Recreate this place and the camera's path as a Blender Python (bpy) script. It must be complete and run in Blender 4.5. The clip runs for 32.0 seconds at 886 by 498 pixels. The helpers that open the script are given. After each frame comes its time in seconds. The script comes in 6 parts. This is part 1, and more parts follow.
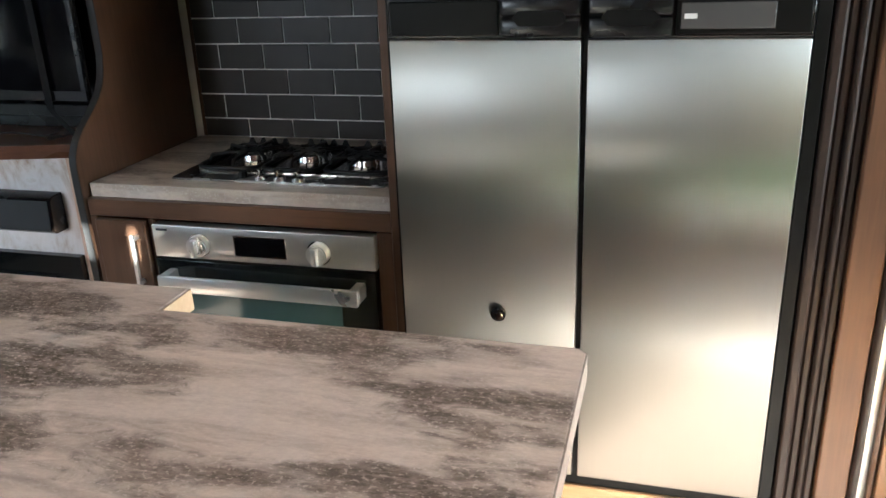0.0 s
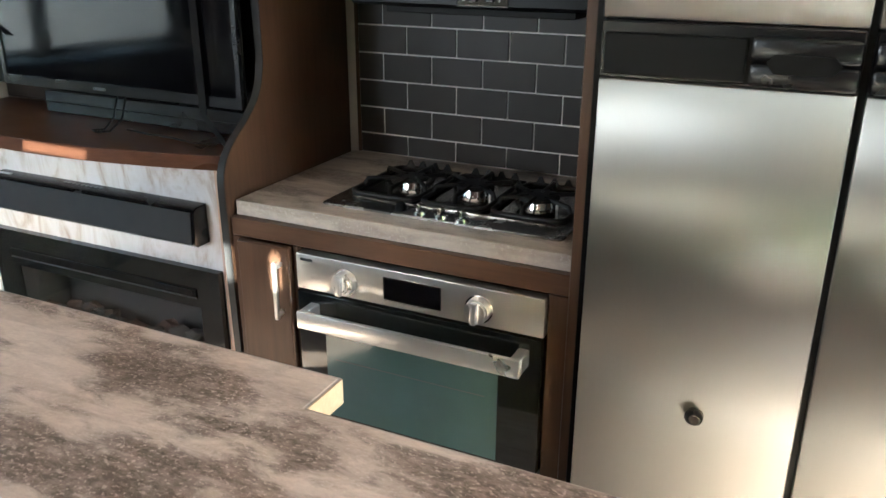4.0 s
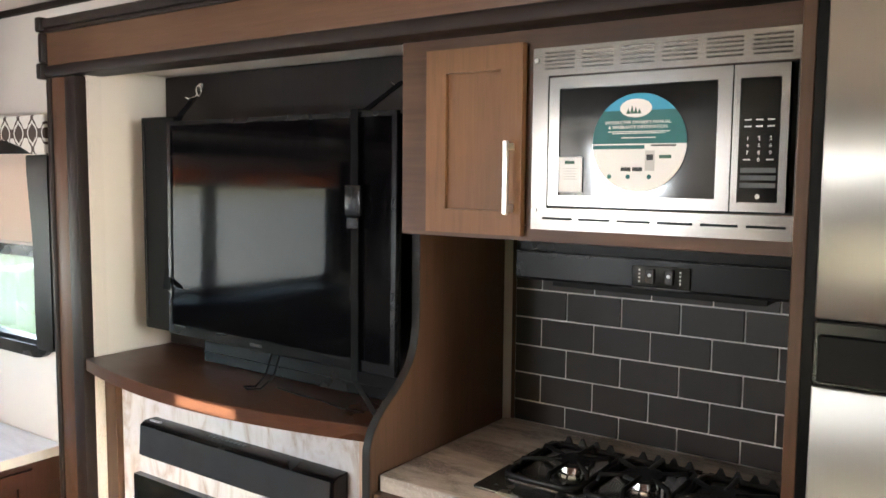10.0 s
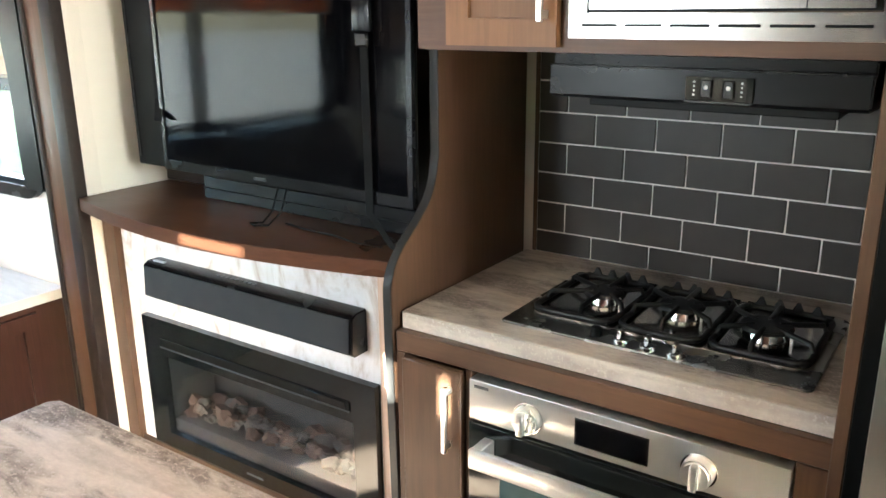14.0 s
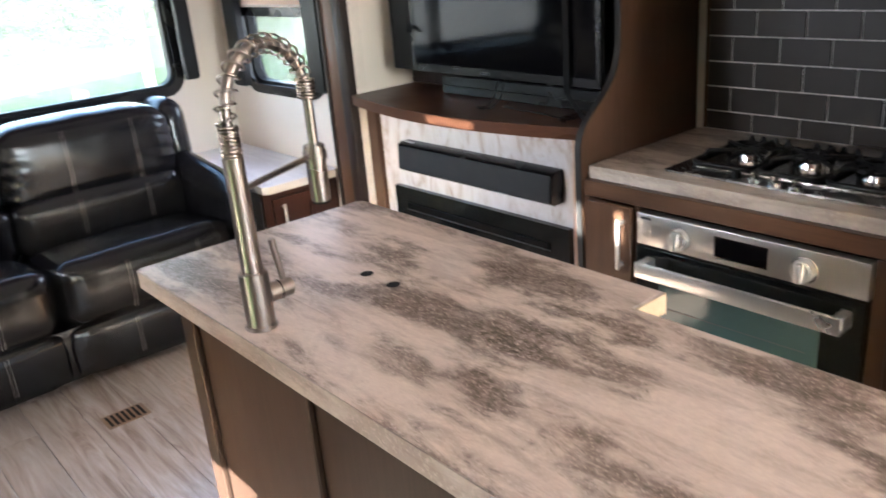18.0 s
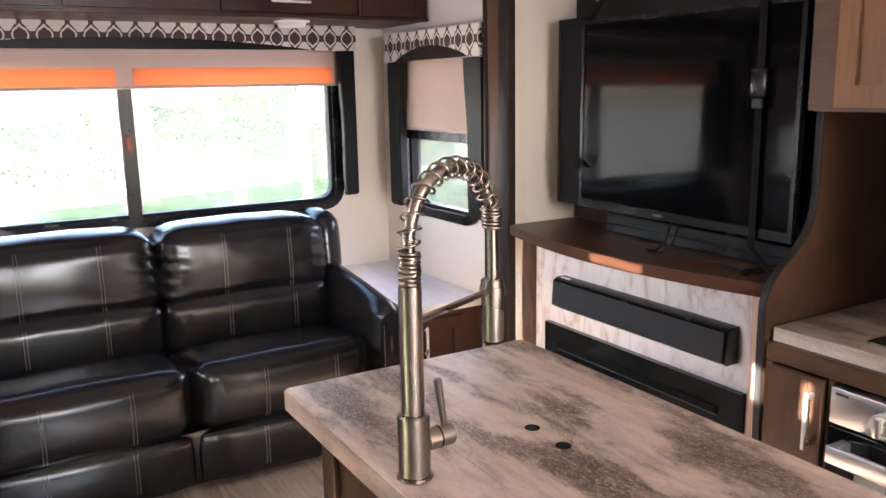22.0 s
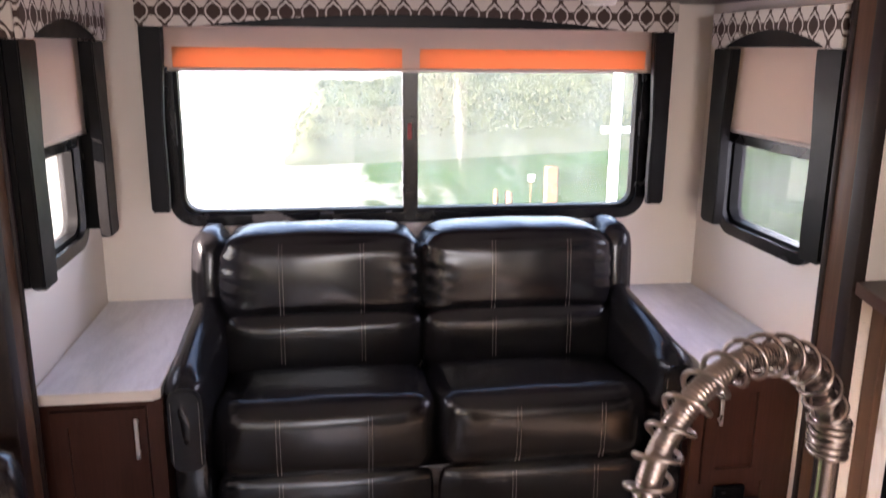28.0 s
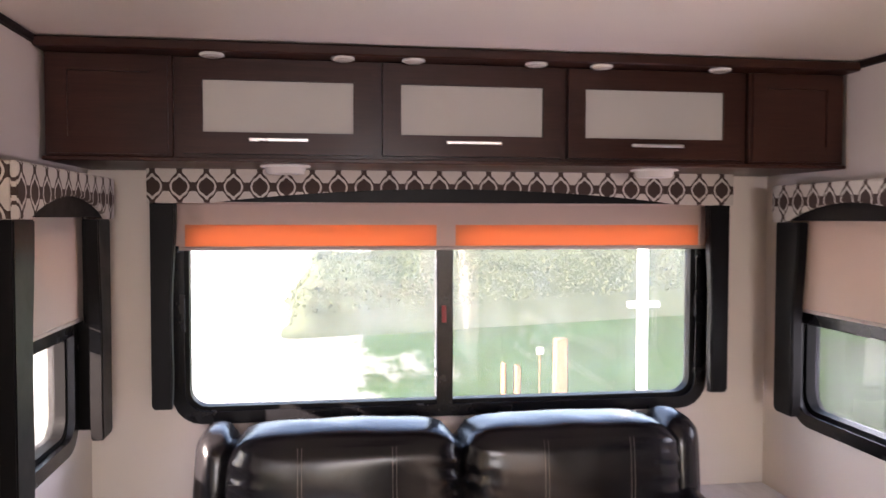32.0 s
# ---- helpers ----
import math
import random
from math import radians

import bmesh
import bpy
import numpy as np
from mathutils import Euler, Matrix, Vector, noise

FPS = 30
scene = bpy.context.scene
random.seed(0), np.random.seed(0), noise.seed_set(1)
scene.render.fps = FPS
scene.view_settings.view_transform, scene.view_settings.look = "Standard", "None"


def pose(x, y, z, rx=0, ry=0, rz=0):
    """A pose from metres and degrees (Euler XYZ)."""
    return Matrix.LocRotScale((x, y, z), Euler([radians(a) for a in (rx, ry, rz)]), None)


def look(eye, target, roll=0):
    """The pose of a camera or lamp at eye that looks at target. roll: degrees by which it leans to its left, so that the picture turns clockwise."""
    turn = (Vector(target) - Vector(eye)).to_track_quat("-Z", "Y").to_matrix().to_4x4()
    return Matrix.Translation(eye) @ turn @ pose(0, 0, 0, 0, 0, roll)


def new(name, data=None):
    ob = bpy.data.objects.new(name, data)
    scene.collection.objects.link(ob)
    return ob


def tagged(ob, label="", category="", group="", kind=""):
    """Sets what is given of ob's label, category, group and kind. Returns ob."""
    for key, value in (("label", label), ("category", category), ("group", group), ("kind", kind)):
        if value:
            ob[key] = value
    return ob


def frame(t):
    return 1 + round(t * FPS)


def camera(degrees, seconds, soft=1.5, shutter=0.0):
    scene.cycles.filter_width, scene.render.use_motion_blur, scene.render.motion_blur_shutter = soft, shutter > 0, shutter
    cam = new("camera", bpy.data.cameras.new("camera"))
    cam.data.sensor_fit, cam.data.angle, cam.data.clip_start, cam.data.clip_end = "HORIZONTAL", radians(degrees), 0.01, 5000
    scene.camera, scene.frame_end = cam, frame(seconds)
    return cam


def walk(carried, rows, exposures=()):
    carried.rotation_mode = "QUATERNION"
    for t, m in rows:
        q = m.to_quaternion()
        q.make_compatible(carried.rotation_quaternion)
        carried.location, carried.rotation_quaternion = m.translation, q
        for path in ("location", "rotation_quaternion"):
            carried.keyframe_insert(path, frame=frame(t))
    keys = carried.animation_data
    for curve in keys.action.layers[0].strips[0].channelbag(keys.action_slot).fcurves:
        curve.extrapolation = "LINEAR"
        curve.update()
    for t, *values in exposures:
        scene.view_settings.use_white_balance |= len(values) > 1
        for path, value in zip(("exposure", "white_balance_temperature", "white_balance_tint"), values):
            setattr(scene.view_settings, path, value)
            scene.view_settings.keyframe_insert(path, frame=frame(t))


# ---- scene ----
cam = camera(57.1, 32.0, shutter=0.4)
PATH = [
    (0, (-0.032, -0.004, 1.424), (-0.555, 1.79, 0.71), -2.3),
    (0.5, (0.0, -0.017, 1.454), (-0.512, 1.78, 0.741), -1.6),
    (1, (0.017, -0.022, 1.468), (-0.496, 1.778, 0.765), -2.2),
    (1.5, (0.015, -0.015, 1.46), (-0.529, 1.765, 0.726), -1.8),
    (2, (0.009, -0.005, 1.478), (-0.607, 1.745, 0.732), -1.5),
    (2.5, (0.0, 0.022, 1.473), (-0.693, 1.767, 0.785), 0.1),
    (3, (-0.024, 0.082, 1.455), (-0.785, 1.819, 0.819), 1.2),
    (3.5, (-0.14, 0.157, 1.453), (-0.938, 1.869, 0.797), 0.3),
    (5.5, (-0.343, 0.497, 1.417), (-1.16, 2.1, 0.544), 0.3),
    (6, (-0.355, 0.51, 1.404), (-1.17, 2.128, 0.557), -0.2),
    (6.5, (-0.367, 0.516, 1.426), (-1.197, 2.186, 0.704), 0.6),
    (7, (-0.357, 0.497, 1.44), (-1.212, 2.179, 0.778), 1.0),
    (7.5, (-0.344, 0.454, 1.462), (-1.224, 2.164, 0.912), 1.2),
    (8, (-0.345, 0.396, 1.501), (-1.301, 2.103, 1.083), 0.8),
    (8.5, (-0.351, 0.359, 1.52), (-1.413, 2.028, 1.227), 0.7),
    (9, (-0.358, 0.34, 1.527), (-1.476, 1.985, 1.32), 0.8),
    (9.5, (-0.363, 0.332, 1.532), (-1.508, 1.965, 1.37), 0.3),
    (10, (-0.367, 0.363, 1.526), (-1.514, 1.991, 1.344), 0.5),
    (10.5, (-0.372, 0.383, 1.504), (-1.503, 2.005, 1.205), -0.1),
    (11, (-0.385, 0.434, 1.491), (-1.516, 2.024, 1.053), -0.4),
    (11.5, (-0.479, 0.479, 1.469), (-1.582, 2.056, 0.924), -0.6),
    (12, (-0.65, 0.525, 1.449), (-1.645, 2.137, 0.806), -1.1),
    (12.5, (-0.749, 0.54, 1.437), (-1.639, 2.178, 0.714), -0.2),
    (13, (-0.713, 0.511, 1.452), (-1.621, 2.144, 0.736), 0.2),
    (13.5, (-0.597, 0.468, 1.484), (-1.619, 2.088, 0.912), 0.2),
    (15.5, (-0.399, 0.358, 1.444), (-1.529, 1.838, 0.714), -2.9),
    (16, (-0.364, 0.188, 1.444), (-1.498, 1.617, 0.625), -4.0),
    (16.5, (-0.253, 0.088, 1.456), (-1.627, 1.319, 0.683), -4.4),
    (17, (-0.118, 0.053, 1.497), (-1.642, 1.169, 0.84), -3.1),
    (17.5, (-0.07, 0.026, 1.498), (-1.622, 1.107, 0.847), -4.3),
    (18, (-0.041, -0.009, 1.482), (-1.494, 1.171, 0.776), -4.9),
    (18.5, (0.012, -0.024, 1.448), (-1.314, 1.257, 0.674), -4.7),
    (19, (0.094, -0.015, 1.418), (-1.182, 1.267, 0.565), -3.2),
    (19.5, (0.16, 0.012, 1.383), (-1.075, 1.304, 0.486), -2.0),
    (20, (0.19, 0.039, 1.381), (-1.082, 1.316, 0.513), -1.3),
    (20.5, (0.174, 0.029, 1.423), (-1.302, 1.164, 0.693), -1.5),
    (21, (0.041, 0.018, 1.433), (-1.574, 1.056, 0.87), -0.3),
    (21.5, (-0.114, -0.003, 1.47), (-1.791, 1.002, 1.047), -0.4),
    (22, (-0.209, 0.006, 1.472), (-1.9, 0.998, 1.078), -1.1),
    (22.5, (-0.226, 0.054, 1.458), (-1.862, 1.123, 1.033), 1.4),
    (23, (-0.269, 0.145, 1.474), (-1.963, 1.152, 1.131), 1.6),
    (23.5, (-0.313, 0.238, 1.482), (-2.098, 1.097, 1.204), 1.3),
    (24, (-0.38, 0.2, 1.475), (-2.243, 0.856, 1.162), 3.0),
    (24.5, (-0.481, 0.159, 1.524), (-2.396, 0.64, 1.21), 1.6),
    (25, (-0.593, 0.11, 1.541), (-2.527, 0.504, 1.218), -0.2),
    (25.5, (-0.646, 0.176, 1.569), (-2.591, 0.523, 1.26), -0.5),
    (27.5, (-0.689, 0.286, 1.594), (-2.644, 0.557, 1.267), -0.2),
    (28, (-0.685, 0.303, 1.574), (-2.607, 0.576, 1.092), 0.5),
    (28.5, (-0.666, 0.315, 1.541), (-2.55, 0.578, 0.924), 0.8),
    (29, (-0.681, 0.307, 1.556), (-2.541, 0.606, 0.883), 1.5),
    (29.5, (-0.693, 0.321, 1.562), (-2.579, 0.631, 0.974), 1.3),
    (30, (-0.713, 0.303, 1.594), (-2.649, 0.615, 1.202), 0.4),
    (30.5, (-0.725, 0.293, 1.612), (-2.694, 0.585, 1.415), -0.6),
    (31, (-0.762, 0.307, 1.599), (-2.739, 0.573, 1.46), -0.2),
    (31.5, (-0.839, 0.292, 1.581), (-2.816, 0.571, 1.467), -0.2),
    (32, (-1.046, 0.194, 1.588), (-3.022, 0.49, 1.513), 0.1),
]
walk(cam, [(t, look(eye, target, roll)) for t, eye, target, roll in PATH], [(0, 4.6, 5700, 2), (3, 4.85, 5900, 1), (6, 5.35, 5950, 1), (8, 5.2, 6250, 4), (9, 5.05, 6550, 9), (12, 5.95, 6150, 1), (13, 6.05, 6200, 1), (16, 5.0, 5800, -2), (18, 5.0, 6100, 9), (20, 4.55, 6250, 5), (22, 4.85, 6550, 19), (24, 4.5, 6550, 24), (25, 4.2, 6450, 26), (28, 4.3, 6750, 28), (29, 4.4, 6300, 25), (30, 4.25, 6800, 28), (32, 4.15, 6950, 29)])

# ---- world and light ----
SUN_EL, SUN_K = radians(20), 0.5          # the low sun runs towards -x and +y
world = bpy.data.worlds.new("world")
scene.world = world
world.use_nodes = True
wn = world.node_tree
sky = wn.nodes.new("ShaderNodeTexSky")
sky.sky_type, sky.sun_disc, sky.sun_elevation = "NISHITA", False, SUN_EL
sky.sun_rotation = math.atan2(SUN_K, -1)
wn.links.new(sky.outputs["Color"], wn.nodes["Background"].inputs["Color"])
wn.nodes["Background"].inputs["Strength"].default_value = 0.13
sun = new("sun", bpy.data.lights.new("sun", "SUN"))
sun.data.energy, sun.data.angle, sun.data.color = 5.0, radians(0.6), (1.0, 0.92, 0.81)
way = Vector((-SUN_K, 1, -math.hypot(SUN_K, 1) * math.tan(SUN_EL)))
sun.matrix_world = Matrix.Translation((3, -5, 4)) @ way.to_track_quat("-Z", "Y").to_matrix().to_4x4()


def window_light(name, eye, target, w, h, watts, color=(0.92, 0.96, 1.0)):
    lamp = new(name, bpy.data.lights.new(name, "AREA"))
    lamp.data.shape, lamp.data.size, lamp.data.size_y, lamp.data.energy, lamp.data.color = "RECTANGLE", w, h, watts, color
    lamp.matrix_world = look(eye, target)
    return lamp


window_light("daylight_side_window", (-3.33, 1.93, 1.08), (-3.33, 0, 0.9), 0.45, 0.3, 0.6, (0.84, 0.79, 1.0))
window_light("daylight_side_window_far", (-3.33, -0.68, 1.08), (-3.33, 1, 0.9), 0.45, 0.3, 0.38, (0.84, 0.79, 1.0))
# added fill lamp on the room side of the unseen slide-out window's shade
window_light("slide_fill", (-2.38, -1.70, 1.48), (-2.1, 2, 0.4), 0.45, 0.5, 1.5, (0.92, 0.95, 1.0))
# added frontal fill lamp before an unseen, assumed front window
window_light("front_fill", (3.02, 0.65, 1.70), (0, 0.65, 0.9), 1.5, 0.4, 3.8, (0.90, 0.94, 1.0))

# ---- materials ----


def mat(name):
    m = bpy.data.materials.new(name)
    m.use_nodes = True
    return m, m.node_tree, m.node_tree.nodes["Principled BSDF"]


def nd(t, kind, **props):
    n = t.nodes.new(kind)
    for k, v in props.items():
        n.inputs[k.replace("_", " ")].default_value = v
    return n


def coords(t, scale=(1, 1, 1), loc=(0, 0, 0), rot=(0, 0, 0), source="Object"):
    c, m = t.nodes.new("ShaderNodeTexCoord"), t.nodes.new("ShaderNodeMapping")
    m.inputs["Scale"].default_value, m.inputs["Location"].default_value, m.inputs["Rotation"].default_value = scale, loc, rot
    t.links.new(c.outputs[source], m.inputs["Vector"])
    return m.outputs["Vector"]


def noise_tex(t, vec, scale, detail=6.0, rough=0.55, distort=0.0):
    n = t.nodes.new("ShaderNodeTexNoise")
    n.inputs["Scale"].default_value, n.inputs["Detail"].default_value = scale, detail
    n.inputs["Roughness"].default_value, n.inputs["Distortion"].default_value = rough, distort
    t.links.new(vec, n.inputs["Vector"])
    return n.outputs["Fac"]


def ramp(t, fac, stops):
    r = t.nodes.new("ShaderNodeValToRGB")
    els = r.color_ramp.elements
    while len(els) < len(stops):
        els.new(0.5)
    for e, (p, c) in zip(els, stops):
        e.position, e.color = p, (*c, 1) if len(c) == 3 else c
    t.links.new(fac, r.inputs["Fac"])
    return r.outputs["Color"]


def grey(v):
    return (v, v, v)


def mix(t, fac, a, b, kind="MIX"):
    n = t.nodes.new("ShaderNodeMix")
    n.data_type, n.blend_type = "RGBA", kind
    for k, v in ((0, fac), (6, a), (7, b)):
        if isinstance(v, bpy.types.NodeSocket):
            t.links.new(v, n.inputs[k])
        else:
            n.inputs[k].default_value = v if k == 0 else (*v, 1)
    return n.outputs[2]


def math_node(t, op, a, b=0.0):
    n = t.nodes.new("ShaderNodeMath")
    n.operation = op
    for k, v in enumerate((a, b)):
        if isinstance(v, bpy.types.NodeSocket):
            t.links.new(v, n.inputs[k])
        else:
            n.inputs[k].default_value = v
    return n.outputs[0]


def bump(t, b, height, strength, dist=0.002):
    n = t.nodes.new("ShaderNodeBump")
    n.inputs["Strength"].default_value, n.inputs["Distance"].default_value = strength, dist
    t.links.new(height, n.inputs["Height"])
    t.links.new(n.outputs["Normal"], b.inputs["Normal"])


def rough_from(t, b, fac, lo, hi):
    t.links.new(ramp(t, fac, ((0.3, grey(lo)), (0.7, grey(hi)))), b.inputs["Roughness"])


def wood(name, light, dark, along="z", rough=0.38, vary=0.25, coat=0.0, spec=0.22):
    """Stained wood with grain along one axis."""
    m, t, b = mat(name)
    sc = {"x": (1.2, 22, 22), "y": (22, 1.2, 22), "z": (22, 22, 1.2)}[along]
    v = coords(t, sc)
    g = noise_tex(t, v, 1.6, 8, 0.6, 1.4)
    fine = noise_tex(t, coords(t, tuple(c * 6 for c in sc)), 1.5, 3, 0.5)
    blotch = noise_tex(t, coords(t), 3.0, 3, 0.5)
    col = ramp(t, g, ((0.28, dark), (0.72, light)))
    col = mix(t, 0.35, col, ramp(t, fine, ((0.3, dark), (0.7, light))))
    col = mix(t, vary, col, ramp(t, blotch, ((0.3, tuple(c * 0.55 for c in dark)), (0.7, tuple(min(1, c * 1.25) for c in light)))))
    t.links.new(col, b.inputs["Base Color"])
    rough_from(t, b, blotch, rough - 0.06, rough + 0.08)
    b.inputs["Specular IOR Level"].default_value = spec
    b.inputs["Coat Weight"].default_value, b.inputs["Coat Roughness"].default_value = coat, 0.25
    bump(t, b, fine, 0.12, 0.0008)
    return m


def plain(name, color, rough=0.5, metal=0.0, vary=0.12, scale=9.0, fine=180.0, relief=0.06, coat=0.0, spec=0.5):
    """Painted, plastic or rubber surface with faint wear at two scales."""
    m, t, b = mat(name)
    blotch, grit = noise_tex(t, coords(t), scale, 4), noise_tex(t, coords(t), fine, 2)
    col = mix(t, blotch, tuple(c * (1 - vary) for c in color), tuple(min(1, c * (1 + vary)) for c in color))
    t.links.new(col, b.inputs["Base Color"])
    rough_from(t, b, blotch, max(0.03, rough - 0.05), rough + 0.06)
    b.inputs["Metallic"].default_value, b.inputs["Specular IOR Level"].default_value = metal, spec
    b.inputs["Coat Weight"].default_value, b.inputs["Coat Roughness"].default_value = coat, 0.12
    bump(t, b, grit, relief, 0.0006)
    return m


def brushed(name, color, rough, along="x", strength=0.06):
    """Brushed metal: very fine scratches along one axis smear what it mirrors across them."""
    m, t, b = mat(name)
    sc = {"x": (6, 1500, 1500), "y": (1500, 6, 1500), "z": (1500, 1500, 6)}[along]
    s, blotch = noise_tex(t, coords(t, sc), 1.0, 1, 0.5), noise_tex(t, coords(t), 3.0, 3)
    t.links.new(mix(t, s, tuple(c * 0.95 for c in color), color), b.inputs["Base Color"])
    b.inputs["Metallic"].default_value = 1.0
    rough_from(t, b, blotch, rough - 0.02, rough + 0.03)
    bump(t, b, s, strength, 0.0004)
    return m


def brushed_wide(name, color, rough, aniso, metal=1.0):
    """Upright brushed steel sheet: reflections smear sideways."""
    m, t, b = mat(name)
    s, blotch = noise_tex(t, coords(t, (900, 900, 5)), 1.0, 2, 0.5), noise_tex(t, coords(t), 2.0, 3)
    t.links.new(mix(t, s, tuple(c * 0.93 for c in color), color), b.inputs["Base Color"])
    b.inputs["Metallic"].default_value, b.inputs["Anisotropic"].default_value = metal, aniso
    d = t.nodes.new("ShaderNodeCombineXYZ")
    d.inputs[0].default_value = 1.0
    t.links.new(d.outputs[0], b.inputs["Tangent"])
    rough_from(t, b, blotch, rough - 0.003, rough + 0.004)
    return m


def counter_mat(name, light, mid, dark, seed=0.0, streak=1.0):
    """Stone-look laminate: warm greige ground with smoky dark drifts along x, sprinkled with pale specks."""
    m, t, b = mat(name)
    turn = (0, 0, 0.12)
    drift = noise_tex(t, coords(t, (1.0, 3.4, 3.4), (seed, seed * 2, 0), turn), 3.2, 3, 0.5, 0.35)
    ragged = noise_tex(t, coords(t, (1.0, 2.4, 2.4), (seed + 3, 1, 0), turn), 13, 8, 0.72, 0.5)
    wisp = noise_tex(t, coords(t, (1.0, 6.0, 6.0), (seed + 8, 1, 0), turn), 4.0, 6, 0.6, 0.6)
    fleck = noise_tex(t, coords(t, (1, 1.4, 1)), 150, 2, 0.6)
    grain = noise_tex(t, coords(t, (1, 2.0, 1)), 70, 5, 0.7)
    base = ramp(t, wisp, ((0.36, mid), (0.52, light)))
    base = mix(t, 0.42, base, ramp(t, grain, ((0.35, mid), (0.65, light))))
    field = math_node(t, "ADD", drift, math_node(t, "MULTIPLY", math_node(t, "SUBTRACT", ragged, 0.5), 0.64))
    core = ramp(t, field, ((0.43, grey(0)), (0.51, grey(0.33)), (0.57, grey(0.78)), (0.64, grey(1))))
    worn = math_node(t, "MULTIPLY", core, ramp(t, grain, ((0.34, grey(0.55)), (0.56, grey(1)))))
    col = mix(t, math_node(t, "MULTIPLY", worn, 0.92 * streak), base, dark)
    speck = math_node(t, "MULTIPLY", ramp(t, fleck, ((0.58, grey(0)), (0.63, grey(1)))), ramp(t, core, ((0.05, grey(0.18)), (0.5, grey(0.44)))))
    col = mix(t, speck, col, tuple(min(1, c * 1.12) for c in light))
    t.links.new(col, b.inputs["Base Color"])
    rough_from(t, b, grain, 0.28, 0.42)
    bump(t, b, grain, 0.05, 0.0006)
    return m


def fabric_pattern(name, axis):
    """Printed valance cloth: rows of dark ogee medallions with pale rings in a brown lattice."""
    m, t, b = mat(name)
    sep = t.nodes.new("ShaderNodeSeparateXYZ")
    t.links.new(coords(t), sep.inputs[0])
    u = math_node(t, "MULTIPLY", sep.outputs[axis], 2 * math.pi / 0.0835)
    v = math_node(t, "MULTIPLY", math_node(t, "SUBTRACT", sep.outputs[2], 1.688 if axis == 1 else 1.645), 2 * math.pi / 0.100)
    f = math_node(t, "ADD", math_node(t, "COSINE", u), math_node(t, "COSINE", v))
    wob = math_node(t, "MULTIPLY", math_node(t, "COSINE", math_node(t, "MULTIPLY", u, 4.0)), 0.11)
    f = math_node(t, "ADD", math_node(t, "MULTIPLY", math_node(t, "ADD", f, wob), 0.25), 0.5)
    brown, pale, lattice = (0.055, 0.032, 0.023), (0.56, 0.52, 0.46), (0.060, 0.038, 0.028)
    r = t.nodes.new("ShaderNodeValToRGB")
    r.color_ramp.interpolation = "CONSTANT"
    els = r.color_ramp.elements
    while len(els) < 4:
        els.new(0.5)
    for e, (p, c) in zip(els, ((0.0, pale), (0.425, lattice), (0.555, pale), (0.70, brown))):
        e.position, e.color = p, (*c, 1)
    t.links.new(f, r.inputs["Fac"])
    weave = noise_tex(t, coords(t), 320, 2)
    t.links.new(mix(t, 0.25, r.outputs["Color"], ramp(t, weave, ((0.3, grey(0.1)), (0.7, grey(0.7)))), "SOFT_LIGHT"), b.inputs["Base Color"])
    b.inputs["Roughness"].default_value = 0.9
    bump(t, b, weave, 0.3, 0.0008)
    return m


def glass_pane(name, tint, dirt=0.02):
    """Thin tinted window glass with a film of dust."""
    m, t, b = mat(name)
    t.nodes.remove(b)
    tr, gl, df = t.nodes.new("ShaderNodeBsdfTransparent"), t.nodes.new("ShaderNodeBsdfGlossy"), t.nodes.new("ShaderNodeBsdfTranslucent")
    tr.inputs["Color"].default_value = (*tint, 1)
    gl.inputs["Roughness"].default_value = 0.03
    lw = t.nodes.new("ShaderNodeLayerWeight")
    fr = math_node(t, "ADD", math_node(t, "MULTIPLY", math_node(t, "POWER", lw.outputs["Facing"], 4.0), 0.7), 0.03)
    m1, m2 = t.nodes.new("ShaderNodeMixShader"), t.nodes.new("ShaderNodeMixShader")
    t.links.new(fr, m1.inputs[0])
    t.links.new(tr.outputs[0], m1.inputs[1])
    t.links.new(gl.outputs[0], m1.inputs[2])
    spots = math_node(t, "MULTIPLY", ramp(t, noise_tex(t, coords(t, (1, 1, 0.35)), 7, 8, 0.7), ((0.4, grey(0.3)), (0.75, grey(1)))), dirt)
    t.links.new(spots, m2.inputs[0])
    t.links.new(m1.outputs[0], m2.inputs[1])
    t.links.new(df.outputs[0], m2.inputs[2])
    t.links.new(m2.outputs[0], t.nodes["Material Output"].inputs["Surface"])
    return m


def shade_mat(name, color, through_color, amount):
    """Roller-shade cloth that lets some light through."""
    m, t, b = mat(name)
    tl, mx = t.nodes.new("ShaderNodeBsdfTranslucent"), t.nodes.new("ShaderNodeMixShader")
    weave = noise_tex(t, coords(t), 400, 2)
    t.links.new(mix(t, weave, tuple(c * 0.88 for c in color), color), b.inputs["Base Color"])
    b.inputs["Roughness"].default_value = 0.85
    tl.inputs["Color"].default_value = (*through_color, 1)
    mx.inputs[0].default_value = amount
    t.links.new(b.outputs[0], mx.inputs[1])
    t.links.new(tl.outputs[0], mx.inputs[2])
    t.links.new(mx.outputs[0], t.nodes["Material Output"].inputs["Surface"])
    return m


def leather_mat():
    m, t, b = mat("black_leather")
    soft, pores = noise_tex(t, coords(t), 7, 5, 0.6), noise_tex(t, coords(t), 260, 3, 0.6)
    t.links.new(ramp(t, soft, ((0.3, (0.0042, 0.0041, 0.0046)), (0.75, (0.0085, 0.0080, 0.0086)))), b.inputs["Base Color"])
    rough_from(t, b, soft, 0.21, 0.25)
    b.inputs["Specular IOR Level"].default_value = 0.45
    both = math_node(t, "ADD", math_node(t, "MULTIPLY", soft, 0.9), math_node(t, "MULTIPLY", pores, 0.03))
    bump(t, b, both, 0.06, 0.004)
    return m


